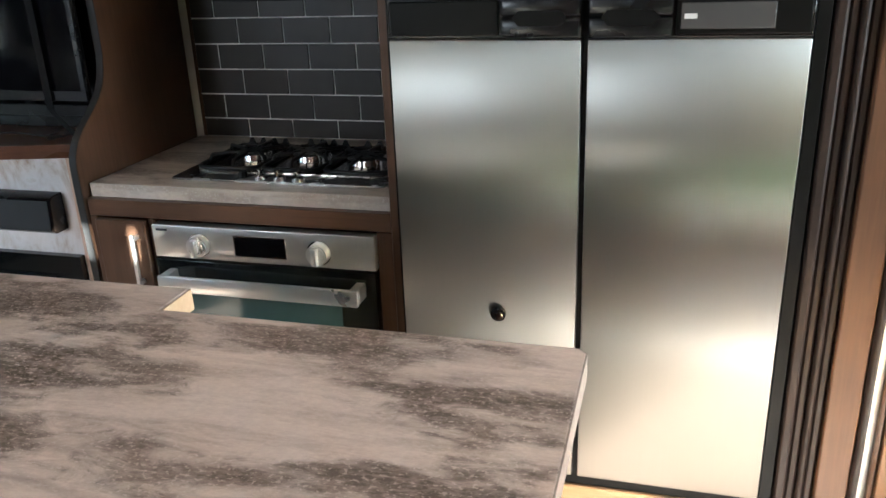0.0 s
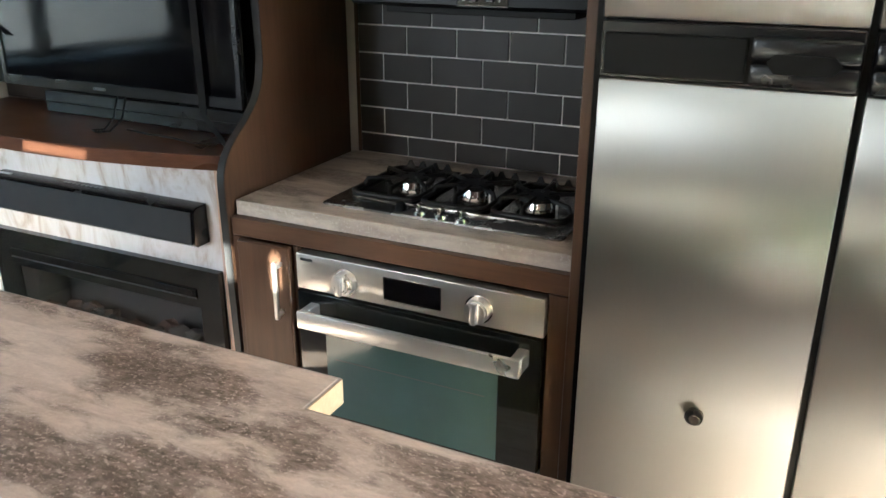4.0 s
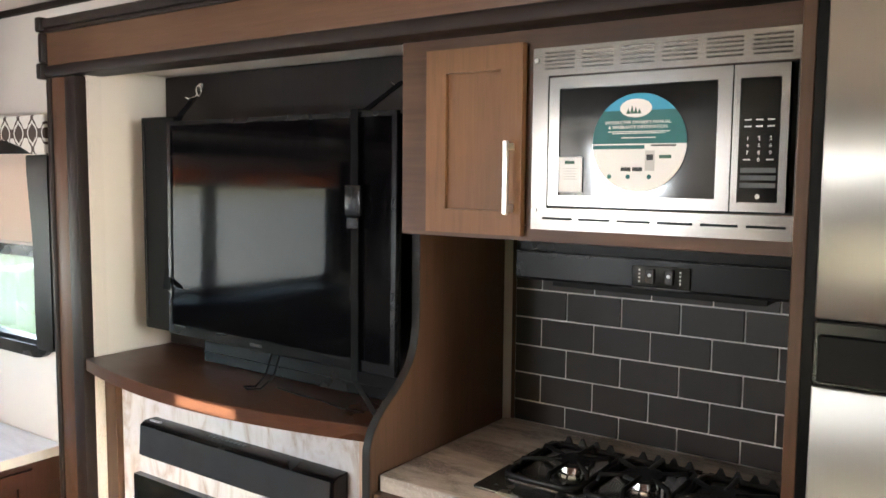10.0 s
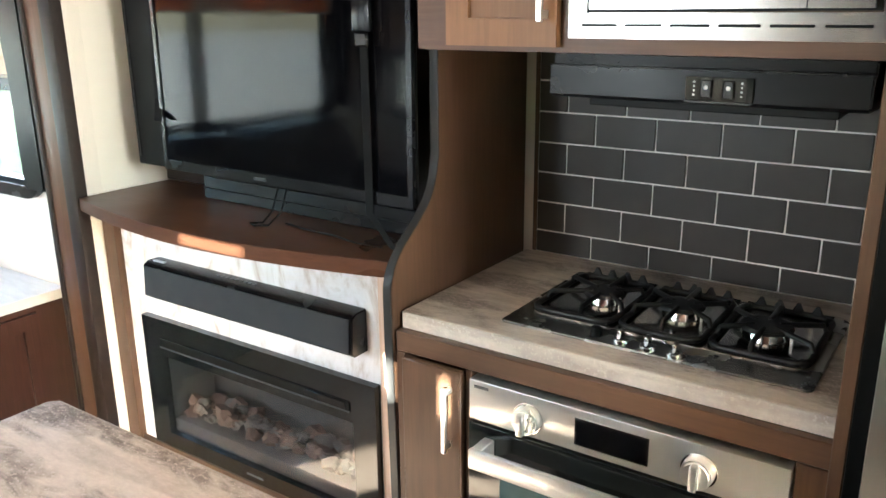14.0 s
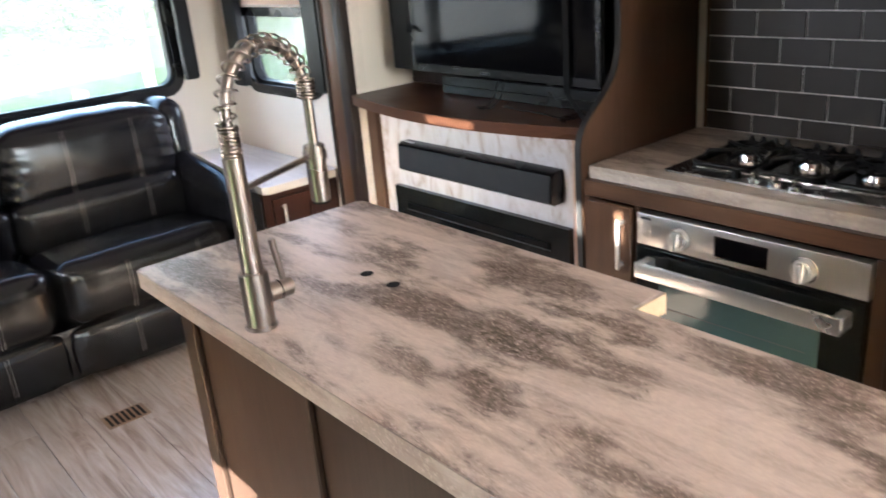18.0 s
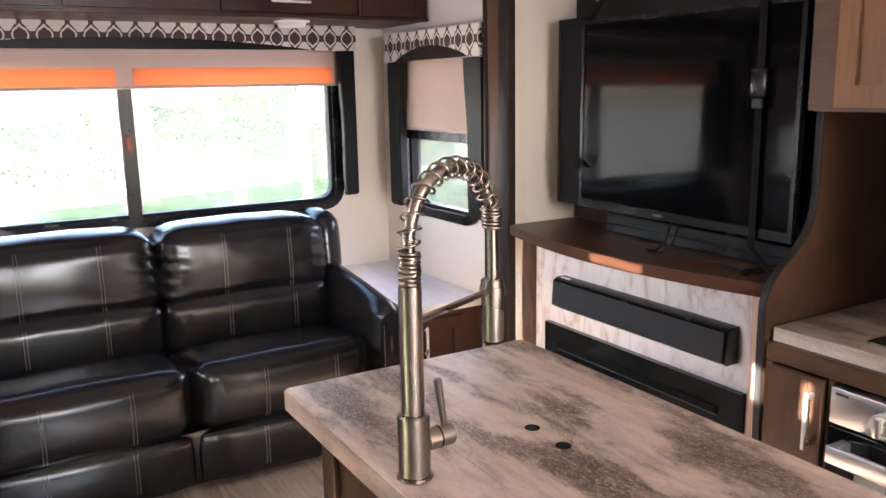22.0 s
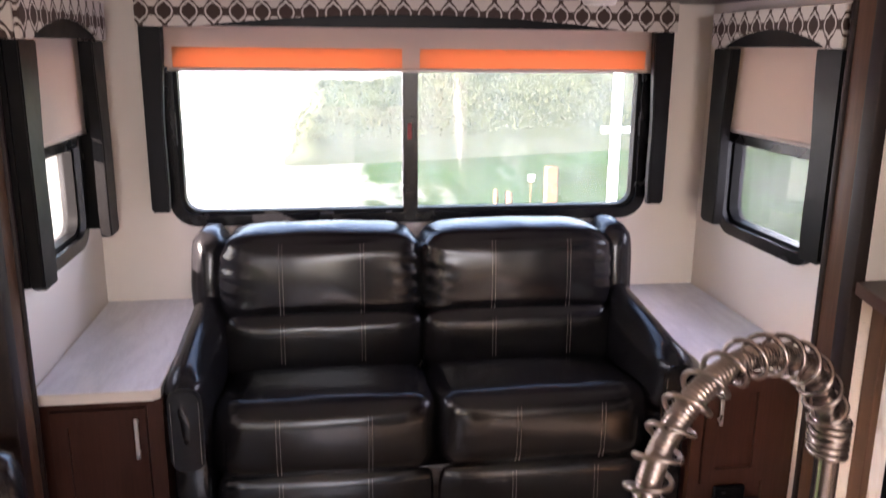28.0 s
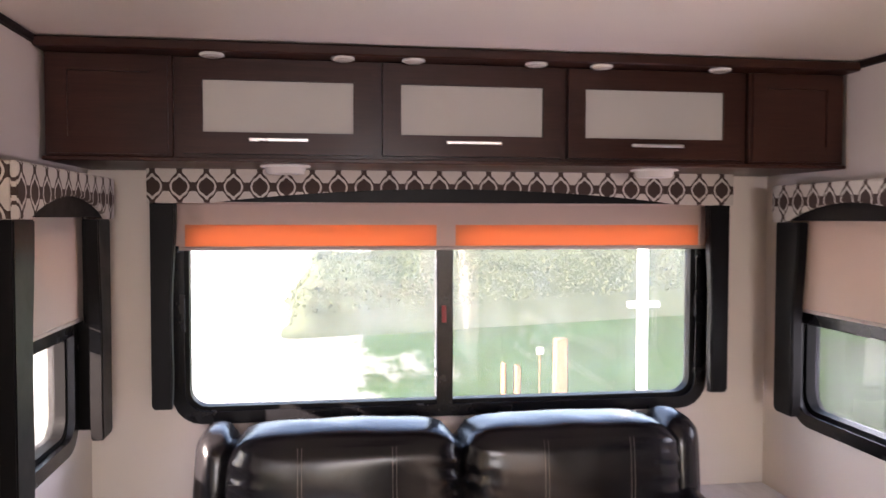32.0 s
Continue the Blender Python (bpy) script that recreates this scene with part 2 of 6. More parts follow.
def floor_mat_planks():
    m, t, b = mat("grey_oak_plank")
    info = t.nodes.new("ShaderNodeObjectInfo")
    shift = t.nodes.new("ShaderNodeCombineXYZ")
    t.links.new(math_node(t, "MULTIPLY", info.outputs["Random"], 40.0), shift.inputs[0])
    add = t.nodes.new("ShaderNodeVectorMath")
    t.links.new(coords(t, (1.5, 16, 16)), add.inputs[0])
    t.links.new(shift.outputs[0], add.inputs[1])
    g = noise_tex(t, add.outputs[0], 1.6, 8, 0.62, 1.2)
    col = ramp(t, g, ((0.25, (0.21, 0.15, 0.115)), (0.5, (0.40, 0.315, 0.255)), (0.75, (0.56, 0.465, 0.395))))
    col = mix(t, math_node(t, "MULTIPLY", info.outputs["Random"], 0.45), col, (0.38, 0.33, 0.285))
    t.links.new(col, b.inputs["Base Color"])
    rough_from(t, b, g, 0.14, 0.26)
    bump(t, b, g, 0.06, 0.0008)
    return m


def marble_mat():
    m, t, b = mat("marbled_panel")
    v = coords(t, (3.2, 3.2, 1.1))
    w = noise_tex(t, v, 2.6, 7, 0.62, 3.0)
    col = ramp(t, w, ((0.28, (0.38, 0.29, 0.24)), (0.40, (0.52, 0.475, 0.45)), (0.50, (0.62, 0.60, 0.60)), (0.62, (0.67, 0.66, 0.67)), (0.80, (0.52, 0.47, 0.44))))
    t.links.new(col, b.inputs["Base Color"])
    rough_from(t, b, w, 0.13, 0.22)
    return m


def grass_mat():
    """Lawn beside the trailer that frays out into pale ground standing in for glare."""
    m, t, b = mat("meadow")
    a, c = noise_tex(t, coords(t), 0.5, 6), noise_tex(t, coords(t), 5, 5, 0.7)
    lawn = mix(t, 0.5, ramp(t, a, ((0.3, (0.045, 0.052, 0.028)), (0.7, (0.038, 0.085, 0.028)))), ramp(t, c, ((0.3, (0.015, 0.035, 0.012)), (0.7, (0.07, 0.105, 0.042)))))
    # near-white ground colour paints the overexposed glare left of the lawn
    glare = ramp(t, c, ((0.3, (0.50, 0.48, 0.43)), (0.7, (0.66, 0.64, 0.60))))
    sep = t.nodes.new("ShaderNodeSeparateXYZ")
    t.links.new(coords(t), sep.inputs[0])
    wob = math_node(t, "MULTIPLY", math_node(t, "SUBTRACT", noise_tex(t, coords(t, (0.35, 1, 1)), 0.7, 6, 0.65), 0.5), 7.0)
    near = math_node(t, "ADD", math_node(t, "MULTIPLY", sep.outputs[0], 2.0), 14.0)
    side_edge = math_node(t, "ADD", math_node(t, "MAXIMUM", near, math_node(t, "SUBTRACT", sep.outputs[1], 0.4)), wob)
    far_edge = math_node(t, "ADD", math_node(t, "MULTIPLY", math_node(t, "ADD", sep.outputs[0], 24.0), 0.35), wob)
    inside = math_node(t, "MINIMUM", side_edge, far_edge)
    inside = math_node(t, "ADD", math_node(t, "MULTIPLY", inside, 0.35), 0.5)
    t.links.new(mix(t, ramp(t, inside, ((0.2, grey(0)), (0.8, grey(1)))), glare, lawn), b.inputs["Base Color"])
    b.inputs["Roughness"].default_value, b.inputs["Specular IOR Level"].default_value = 0.95, 0.0
    return m

CHERRY = wood("cherry_wood", (0.112, 0.060, 0.036), (0.050, 0.027, 0.017), "z", 0.36, 0.42)
CHERRY_X = wood("cherry_wood_rail", (0.112, 0.060, 0.036), (0.050, 0.027, 0.017), "x", 0.36, 0.42)
MAPLE = wood("warm_door_wood", (0.20, 0.100, 0.047), (0.120, 0.060, 0.028), "z", 0.4, 0.3)
ESPRESSO = wood("espresso_wood", (0.058, 0.022, 0.014), (0.026, 0.01, 0.007), "y", 0.34)
ESPRESSO_Z = wood("espresso_wood_upright", (0.058, 0.022, 0.014), (0.026, 0.01, 0.007), "z", 0.34)
SHELF_WOOD = wood("shelf_wood", (0.080, 0.034, 0.019), (0.036, 0.015, 0.009), "x", 0.3)
DARK_TRIM = wood("dark_trim", (0.020, 0.011, 0.008), (0.009, 0.005, 0.004), "x", 0.5)
ISLAND_WOOD = wood("island_panel_wood", (0.030, 0.018, 0.013), (0.012, 0.0075, 0.0055), "z", 0.5, spec=0.1)
END_WOOD = wood("pale_end_wood", (0.46, 0.36, 0.26), (0.34, 0.255, 0.18), "z", 0.45)
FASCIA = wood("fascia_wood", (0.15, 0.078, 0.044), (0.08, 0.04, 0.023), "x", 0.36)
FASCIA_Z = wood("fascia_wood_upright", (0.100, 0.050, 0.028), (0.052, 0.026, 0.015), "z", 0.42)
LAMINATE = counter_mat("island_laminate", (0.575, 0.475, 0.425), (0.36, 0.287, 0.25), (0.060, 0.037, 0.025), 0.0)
LAMINATE_K = counter_mat("hob_laminate", (0.53, 0.46, 0.40), (0.28, 0.23, 0.19), (0.085, 0.062, 0.048), 7.0, 0.9)
LAMINATE_C = counter_mat("sink_cover_laminate", (0.575, 0.475, 0.425), (0.36, 0.287, 0.25), (0.060, 0.037, 0.025), 0.0)
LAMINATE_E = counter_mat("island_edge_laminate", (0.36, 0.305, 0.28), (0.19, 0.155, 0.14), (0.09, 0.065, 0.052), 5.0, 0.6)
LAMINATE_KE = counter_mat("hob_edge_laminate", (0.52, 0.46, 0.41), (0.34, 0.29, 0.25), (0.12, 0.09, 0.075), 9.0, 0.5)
REAR_LAMINATE = counter_mat("pale_laminate", (0.76, 0.765, 0.80), (0.62, 0.625, 0.66), (0.45, 0.45, 0.48), 4.0, 0.35)
STEEL = brushed_wide("brushed_steel", (0.245, 0.235, 0.219), 0.33, 0.95, 0.90)
STEEL_OVEN = brushed_wide("oven_steel", (0.60, 0.585, 0.56), 0.30, 0.6, 0.85)
STEEL_MW = brushed_wide("trim_steel", (0.27, 0.258, 0.243), 0.20, 0.2)
NICKEL = brushed("brushed_nickel", (0.34, 0.295, 0.275), 0.28, "z", 0.03)
CHROME = plain("chrome", (0.75, 0.75, 0.75), 0.12, 1.0, 0.05)
SILVER = plain("silver_handle", (0.78, 0.77, 0.75), 0.3, 0.9, 0.05)
BLACK = plain("black_plastic", (0.0035, 0.0035, 0.0035), 0.42, spec=0.1)
BLACK_SATIN = plain("black_satin", (0.005, 0.005, 0.0055), 0.24, spec=0.3)
IRON = plain("cast_iron", (0.005, 0.005, 0.005), 0.40, 0.0, 0.2, 30, 400, 0.3, spec=0.3)
SCREEN = plain("black_screen", (0.002, 0.002, 0.0025), 0.035, 0.0, 0.1, 4, 30, 0.0, spec=0.15)
HOOD_BLACK = plain("hood_black_enamel", (0.0022, 0.0022, 0.0024), 0.30, spec=0.1)
GLASS_BLACK = plain("black_glass", (0.006, 0.007, 0.007), 0.07, 0.0, 0.1, 4, 30, 0.0)
OVEN_GLASS = plain("tinted_oven_glass", (0.05, 0.085, 0.085), 0.08, 0.0, 0.3, 5, 30, 0.0)
TILE = plain("slate_tile", (0.036, 0.031, 0.028), 0.40, 0.0, 0.22, 14, 120, 0.1, spec=0.25)
GROUT = plain("pale_grout", (0.72, 0.69, 0.66), 0.85)
WALL = plain("cream_wall", (0.70, 0.635, 0.565), 0.62, 0.0, 0.05, 2.5, 160, 0.15)
CEILING = plain("cream_ceiling", (0.76, 0.70, 0.64), 0.7, 0.0, 0.04, 2.0, 90, 0.2)
GREY_TRIM = plain("dark_grey_edge", (0.040, 0.042, 0.045), 0.4)
EDGING = plain("charcoal_edging", (0.016, 0.016, 0.016), 0.35, spec=0.3)
LEATHER = leather_mat()
STITCH = plain("pale_stitching", (0.22, 0.19, 0.165), 0.8)
PADDED = plain("dark_vinyl", (0.0045, 0.0042, 0.0042), 0.40, 0.0, 0.2, 12, 220, 0.2, spec=0.14)
CLOTH_Y = fabric_pattern("medallion_cloth", 1)
CLOTH_X = fabric_pattern("medallion_cloth_side", 0)
REAR_EDGE = plain("beige_edge_band", (0.62, 0.56, 0.50), 0.4, 0.0, 0.1, 12)
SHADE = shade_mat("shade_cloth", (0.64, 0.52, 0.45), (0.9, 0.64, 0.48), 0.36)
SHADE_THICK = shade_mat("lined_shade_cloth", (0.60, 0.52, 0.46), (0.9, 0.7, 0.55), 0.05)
# orange glow of daylight behind the shade, put into the cloth colour
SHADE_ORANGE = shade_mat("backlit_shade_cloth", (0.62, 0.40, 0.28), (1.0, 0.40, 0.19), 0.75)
PANE = glass_pane("window_glass", (0.67, 0.68, 0.68), 0.11)
PANE_SIDE = glass_pane("side_window_glass", (0.48, 0.51, 0.48), 0.02)
FROST = plain("frosted_glass", (0.48, 0.475, 0.45), 0.5, 0.0, 0.03)
WHITE = plain("white_plastic", (0.78, 0.76, 0.72), 0.4)
PAPER = plain("white_paper", (0.82, 0.83, 0.84), 0.6, 0.0, 0.03)
TEAL = plain("teal_print", (0.008, 0.12, 0.13), 0.5, 0.0, 0.35, 18)
BLUE = plain("blue_print", (0.02, 0.30, 0.52), 0.5, 0.0, 0.2, 12)
GREEN = plain("green_print", (0.02, 0.10, 0.07), 0.5)
INK = plain("dark_ink", (0.03, 0.035, 0.04), 0.6)
PALE_INK = plain("pale_ink", (0.55, 0.56, 0.57), 0.6)
STRAP = plain("black_strap", (0.004, 0.004, 0.0045), 0.75, 0.0, 0.15, 20, 500, 0.5, spec=0.1)
EMBER = plain("ceramic_logs", (0.085, 0.048, 0.034), 0.9, 0.0, 0.5, 22, 150, 0.6)
ASH = plain("grey_ember_bed", (0.065, 0.057, 0.053), 0.95, 0.0, 0.4, 40, 150, 0.6)
PLANK = floor_mat_planks()
BAY_WOOD = wood("bay_dark_wood", (0.016, 0.011, 0.009), (0.008, 0.0055, 0.0045), "z", 0.4, 0.2)
MARBLE = marble_mat()
MARBLE_TAN = wood("tan_streaked_laminate", (0.62, 0.50, 0.42), (0.36, 0.20, 0.12), "z", 0.3, 0.2)
CARPET = plain("brown_carpet", (0.11, 0.085, 0.068), 0.95, 0.0, 0.55, 60, 420, 1.0)
GRASS = grass_mat()
HEDGE = plain("hedge_leaves", (0.075, 0.092, 0.058), 1.0, 0.0, 0.3, 0.35, 2.0, 0.5, spec=0.0)
BANK = plain("overgrown_bank", (0.070, 0.085, 0.055), 1.0, 0.0, 0.45, 0.8, 6.0, 0.6, spec=0.0)
POST_WHITE = plain("white_post_paint", (0.75, 0.76, 0.75), 0.6)
FENCE_TAN = wood("weathered_post", (0.20, 0.12, 0.06), (0.13, 0.075, 0.04), "z", 0.8)
TAN_WOOD = wood("raw_edge", (0.52, 0.40, 0.27), (0.38, 0.28, 0.18), "x", 0.6)

# ---- builders ----


def B():
    return bmesh.new()


def box(bm, a, b, bev=0.0, seg=1):
    """A box between two corners, its edges bevelled."""
    lo, hi = [min(p, q) for p, q in zip(a, b)], [max(p, q) for p, q in zip(a, b)]
    made = bmesh.ops.create_cube(bm, size=1.0, matrix=Matrix.LocRotScale([(p + q) / 2 for p, q in zip(lo, hi)], None, [q - p for p, q in zip(lo, hi)]))
    if bev > 0:
        edges = list({e for v in made["verts"] for e in v.link_edges})
        bmesh.ops.bevel(bm, geom=edges, offset=min(bev, 0.45 * min(q - p for p, q in zip(lo, hi))), segments=seg, profile=0.5, affect="EDGES", clamp_overlap=True)
    return bm


def cyl(bm, p, q, r, n=20, r2=None, bev=0.0):
    """A round bar or cone from p to q."""
    p, q = Vector(p), Vector(q)
    m = Matrix.Translation((p + q) / 2) @ (q - p).to_track_quat("Z", "Y").to_matrix().to_4x4()
    made = bmesh.ops.create_cone(bm, cap_ends=True, segments=n, radius1=r, radius2=r if r2 is None else r2, depth=(q - p).length, matrix=m)
    if bev > 0:
        rims = [e for e in {e for v in made["verts"] for e in v.link_edges} if any(len(f.verts) > 4 for f in e.link_faces)]
        bmesh.ops.bevel(bm, geom=rims, offset=bev, segments=2, affect="EDGES", clamp_overlap=True)
    return bm


def sweep(bm, pts, r, n=8, closed=False):
    """A round tube along points."""
    pts = [Vector(p) for p in pts]
    rings, up = [], None
    for i, p in enumerate(pts):
        d = (pts[(i + 1) % len(pts)] - pts[i - 1]) if closed else (pts[min(i + 1, len(pts) - 1)] - pts[max(i - 1, 0)])
        d.normalize()
        if up is None:
            up = d.orthogonal().normalized()
        up = (up - d * up.dot(d)).normalized()
        side = d.cross(up)
        rings.append([bm.verts.new(p + r * (math.cos(k) * up + math.sin(k) * side)) for k in (2 * math.pi * j / n for j in range(n))])
    for a, b in zip(rings, rings[1:] + (rings[:1] if closed else [])):
        for j in range(n):
            bm.faces.new((a[j], a[(j + 1) % n], b[(j + 1) % n], b[j]))
    if not closed:
        bm.faces.new(rings[0][::-1])
        bm.faces.new(rings[-1])
    return bm


def prism(bm, outline, axis, lo, hi, bev=0.0):
    """A flat outline, given in the two other axes, made thick along one axis."""
    def at(u, v, w):
        return {"x": (w, u, v), "y": (u, w, v), "z": (u, v, w)}[axis]
    low, high = [bm.verts.new(at(u, v, lo)) for u, v in outline], [bm.verts.new(at(u, v, hi)) for u, v in outline]
    n = len(outline)
    caps = [bm.faces.new(low[::-1]), bm.faces.new(high)]
    for i in range(n):
        bm.faces.new((low[i], low[(i + 1) % n], high[(i + 1) % n], high[i]))
    bmesh.ops.recalc_face_normals(bm, faces=list({f for v in low + high for f in v.link_faces}))
    if bev > 0:
        bmesh.ops.bevel(bm, geom=list({e for f in caps for e in f.edges}), offset=bev, segments=2, affect="EDGES", clamp_overlap=True)
    return bm


def rounded(u0, u1, v0, v1, r, n=5):
    """The outline of a rectangle with round corners."""
    out = []
    for cu, cv, a in ((u1 - r, v1 - r, 0), (u0 + r, v1 - r, 90), (u0 + r, v0 + r, 180), (u1 - r, v0 + r, 270)):
        out += [(cu + r * math.cos(radians(a + 90 * k / n)), cv + r * math.sin(radians(a + 90 * k / n))) for k in range(n + 1)]
    return out


def ring(bm, outer, inner, axis, lo, hi):
    """A frame between two outlines of the same count, made thick along one axis."""
    def at(u, v, w):
        return {"x": (w, u, v), "y": (u, w, v), "z": (u, v, w)}[axis]
    rows = [[bm.verts.new(at(u, v, w)) for u, v in line] for line, w in ((outer, lo), (outer, hi), (inner, hi), (inner, lo))]
    n = len(outer)
    for a, b in zip(rows, rows[1:] + rows[:1]):
        for i in range(n):
            bm.faces.new((a[i], a[(i + 1) % n], b[(i + 1) % n], b[i]))
    bmesh.ops.recalc_face_normals(bm, faces=bm.faces)
    return bm


def cushion(bm, a, b, r=0.05, puff=0.02, cuts=10):
    """A soft block: rounded, bulging sides, faint dents."""
    lo, hi = Vector(a), Vector(b)
    size, mid = hi - lo, (Vector(a) + Vector(b)) / 2
    bmesh.ops.create_cube(bm, size=2.0)
    bmesh.ops.subdivide_edges(bm, edges=list(bm.edges), cuts=cuts, use_grid_fill=True)
    verts = list(bm.verts)
    half = size / 2
    for v in verts:
        c = Vector([v.co[i] * half[i] for i in range(3)])
        core = Vector([max(-half[i] + r, min(half[i] - r, c[i])) if half[i] > r else 0 for i in range(3)])
        d = c - core
        p = core + d.normalized() * r if d.length > 1e-6 else c
        u = v.co
        bulge = Vector([(1 - u[(i + 1) % 3] ** 2) * (1 - u[(i + 2) % 3] ** 2) * u[i] * puff for i in range(3)])
        p += bulge
        p += 0.004 * noise.noise_vector((p + mid) * 9)
        v.co = mid + p
    return bm


def mesh_of(name, bm, material, smooth=40):
    me = bpy.data.meshes.new(name)
    bm.normal_update()
    bm.to_mesh(me)
    bm.free()
    me.materials.append(material)
    if smooth:
        me.shade_smooth() if smooth >= 180 else me.set_sharp_from_angle(angle=radians(smooth))
        for p in me.polygons:
            p.use_smooth = True
    return me


def thing(name, at, label, category, group=""):
    e = new(name)
    e.location = at
    e.empty_display_size = 0.05
    return tagged(e, label, category, group)


def base_of(ob):
    p = Vector(ob.location)
    while ob.parent:
        ob = ob.parent
        p += ob.location
    return p


def part(name, bm, material, parent, label="", smooth=40):
    """Links a mesh, built in world metres, as one part under a thing or a part."""
    ob = new(name, mesh_of(name, bm, material, smooth))
    ob.parent = parent
    ob.location = -base_of(parent)
    return tagged(ob, label)


def solo(name, bm, material, label, category, group="", kind="", smooth=40):
    return tagged(new(name, mesh_of(name, bm, material, smooth)), label, category, group, kind)


def structure(name, bm, material, label, category, smooth=40):
    return solo(name, bm, material, label, category, "", "structure", smooth)


def text_part(name, words, at, size, material, parent, turn=(90, 0, 0), align="CENTER"):
    """Raised lettering from the built-in font, as a mesh."""
    c = bpy.data.curves.new(name, "FONT")
    c.body, c.size, c.extrude, c.align_x = words, size, 0.0004, align
    tmp = bpy.data.objects.new(name, c)
    scene.collection.objects.link(tmp)
    me = bpy.data.meshes.new_from_object(tmp.evaluated_get(bpy.context.evaluated_depsgraph_get()))
    bpy.data.objects.remove(tmp)
    me.transform(pose(*at, *turn))
    me.materials.clear()
    me.materials.append(material)
    ob = new(name, me)
    ob.parent = parent
    ob.location = -base_of(parent)
    return ob

# ---- large structure ----
XR, XF, YL, YR, ZC = -3.86, 3.1, -0.56, 1.83, 2.07     # rear wall, front wall, side walls, ceiling
SLIDE_X0, SLIDE_X1, SLIDE_BACK, SLIDE_TOP = -2.66, 0.30, 2.29, 1.835
WIN = dict(y0=-0.27, y1=1.56, z0=0.925, z1=1.595)       # rear window opening
SIDE = dict(x0=-3.62, x1=-3.02, z0=0.915, z1=1.60)      # side window openings


def wall_with_holes(axis, plane, thick, u0, u1, v0, v1, holes):
    """A wall slab across u and v with rectangular openings cut right through it."""
    us = sorted({u0, u1, *[h[0] for h in holes], *[h[1] for h in holes]})
    vs = sorted({v0, v1, *[h[2] for h in holes], *[h[3] for h in holes]})
    us, vs = [u for u in us if u0 <= u <= u1], [v for v in vs if v0 <= v <= v1]
    bm, seen = B(), {}

    def solid(i, j):
        if not (0 <= i < len(us) - 1 and 0 <= j < len(vs) - 1):
            return False
        cu, cv = (us[i] + us[i + 1]) / 2, (vs[j] + vs[j + 1]) / 2
        return not any(a < cu < b and c < cv < d for a, b, c, d in holes)

    def vert(u, v, w):
        if (u, v, w) not in seen:
            seen[u, v, w] = bm.verts.new((w, u, v) if axis == "x" else (u, w, v))
        return seen[u, v, w]
    for i in range(len(us) - 1):
        for j in range(len(vs) - 1):
            if not solid(i, j):
                continue
            a, b, c, d = us[i], us[i + 1], vs[j], vs[j + 1]
            for w in (plane, plane + thick):
                bm.faces.new([vert(a, c, w), vert(b, c, w), vert(b, d, w), vert(a, d, w)])
            for di, dj, p, q in ((-1, 0, (a, c), (a, d)), (1, 0, (b, c), (b, d)), (0, -1, (a, c), (b, c)), (0, 1, (a, d), (b, d))):
                if not solid(i + di, j + dj):
                    bm.faces.new([vert(*p, plane), vert(*q, plane), vert(*q, plane + thick), vert(*p, plane + thick)])
    bmesh.ops.recalc_face_normals(bm, faces=bm.faces)
    return bm


structure("wall_rear", wall_with_holes("x", XR, -0.06, YL - 0.06, YR + 0.06, -0.02, ZC, [(WIN["y0"], WIN["y1"], WIN["z0"], WIN["z1"])]), WALL, "cream vinyl rear wall with a wide window opening", "wall", 0)
side_hole = (SIDE["x0"], SIDE["x1"], SIDE["z0"], SIDE["z1"])
structure("wall_right", wall_with_holes("y", YR, 0.06, XR, XF, -0.02, ZC, [side_hole, (SLIDE_X0 - 0.02, SLIDE_X1, -0.02, SLIDE_TOP + 0.015)]), WALL, "cream vinyl side wall with a wide slide-out opening", "wall", 0)
# all but the first two are added slots that aim sun patches indoors
left_holes = [side_hole, (-2.70, -1.35, -0.02, 1.835), (-1.00, -0.76, 1.836, 1.868), (-0.245, -0.20, 1.58, 1.69), (-0.42, -0.345, 1.575, 1.69), (0.62, 3.0, 0.46, 0.85), (-1.27, -0.80, 0.30, 0.94)]
structure("wall_left", wall_with_holes("y", YL, -0.06, XR, -1.29, -0.02, ZC, left_holes[:2]), WALL, "cream vinyl side wall with a window opening", "wall", 0)
# unseen wall, given dark wood to keep the fridge's reflections dim
structure("wall_left_front", wall_with_holes("y", YL, -0.06, -1.29, XF, -0.02, ZC, left_holes[2:]), ESPRESSO_Z, "unseen side wall, dark to dim reflections, with added slots for sun patches", "wall", 0)
structure("wall_front", wall_with_holes("x", XF, 0.06, YL - 0.06, YR + 0.06, -0.02, ZC, [(-0.1, 1.4, 0.85, 1.75)]), WALL, "cream front wall with a window opening", "wall", 0)
structure("ceiling", box(B(), (XR - 0.06, YL - 0.06, ZC), (XF + 0.06, YR + 0.06, ZC + 0.05)), CEILING, "cream textured ceiling panel", "ceiling", 0)
structure("wall_slide_back", box(B(), (SLIDE_X0 - 0.05, SLIDE_BACK, -0.02), (SLIDE_X1 + 0.05, SLIDE_BACK + 0.05, SLIDE_TOP + 0.05)), WALL, "cream back wall of the slide-out", "wall", 0)
structure("wall_slide_end", box(B(), (SLIDE_X0 - 0.05, 1.76, -0.02), (SLIDE_X0, SLIDE_BACK, SLIDE_TOP + 0.05)), WALL, "cream end wall of the slide-out beside the television", "wall", 0)
structure("wall_slide_far_end", box(B(), (SLIDE_X1, 1.9, -0.02), (SLIDE_X1 + 0.05, SLIDE_BACK, SLIDE_TOP + 0.05)), WALL, "cream end wall of the slide-out beside the fridge", "wall", 0)
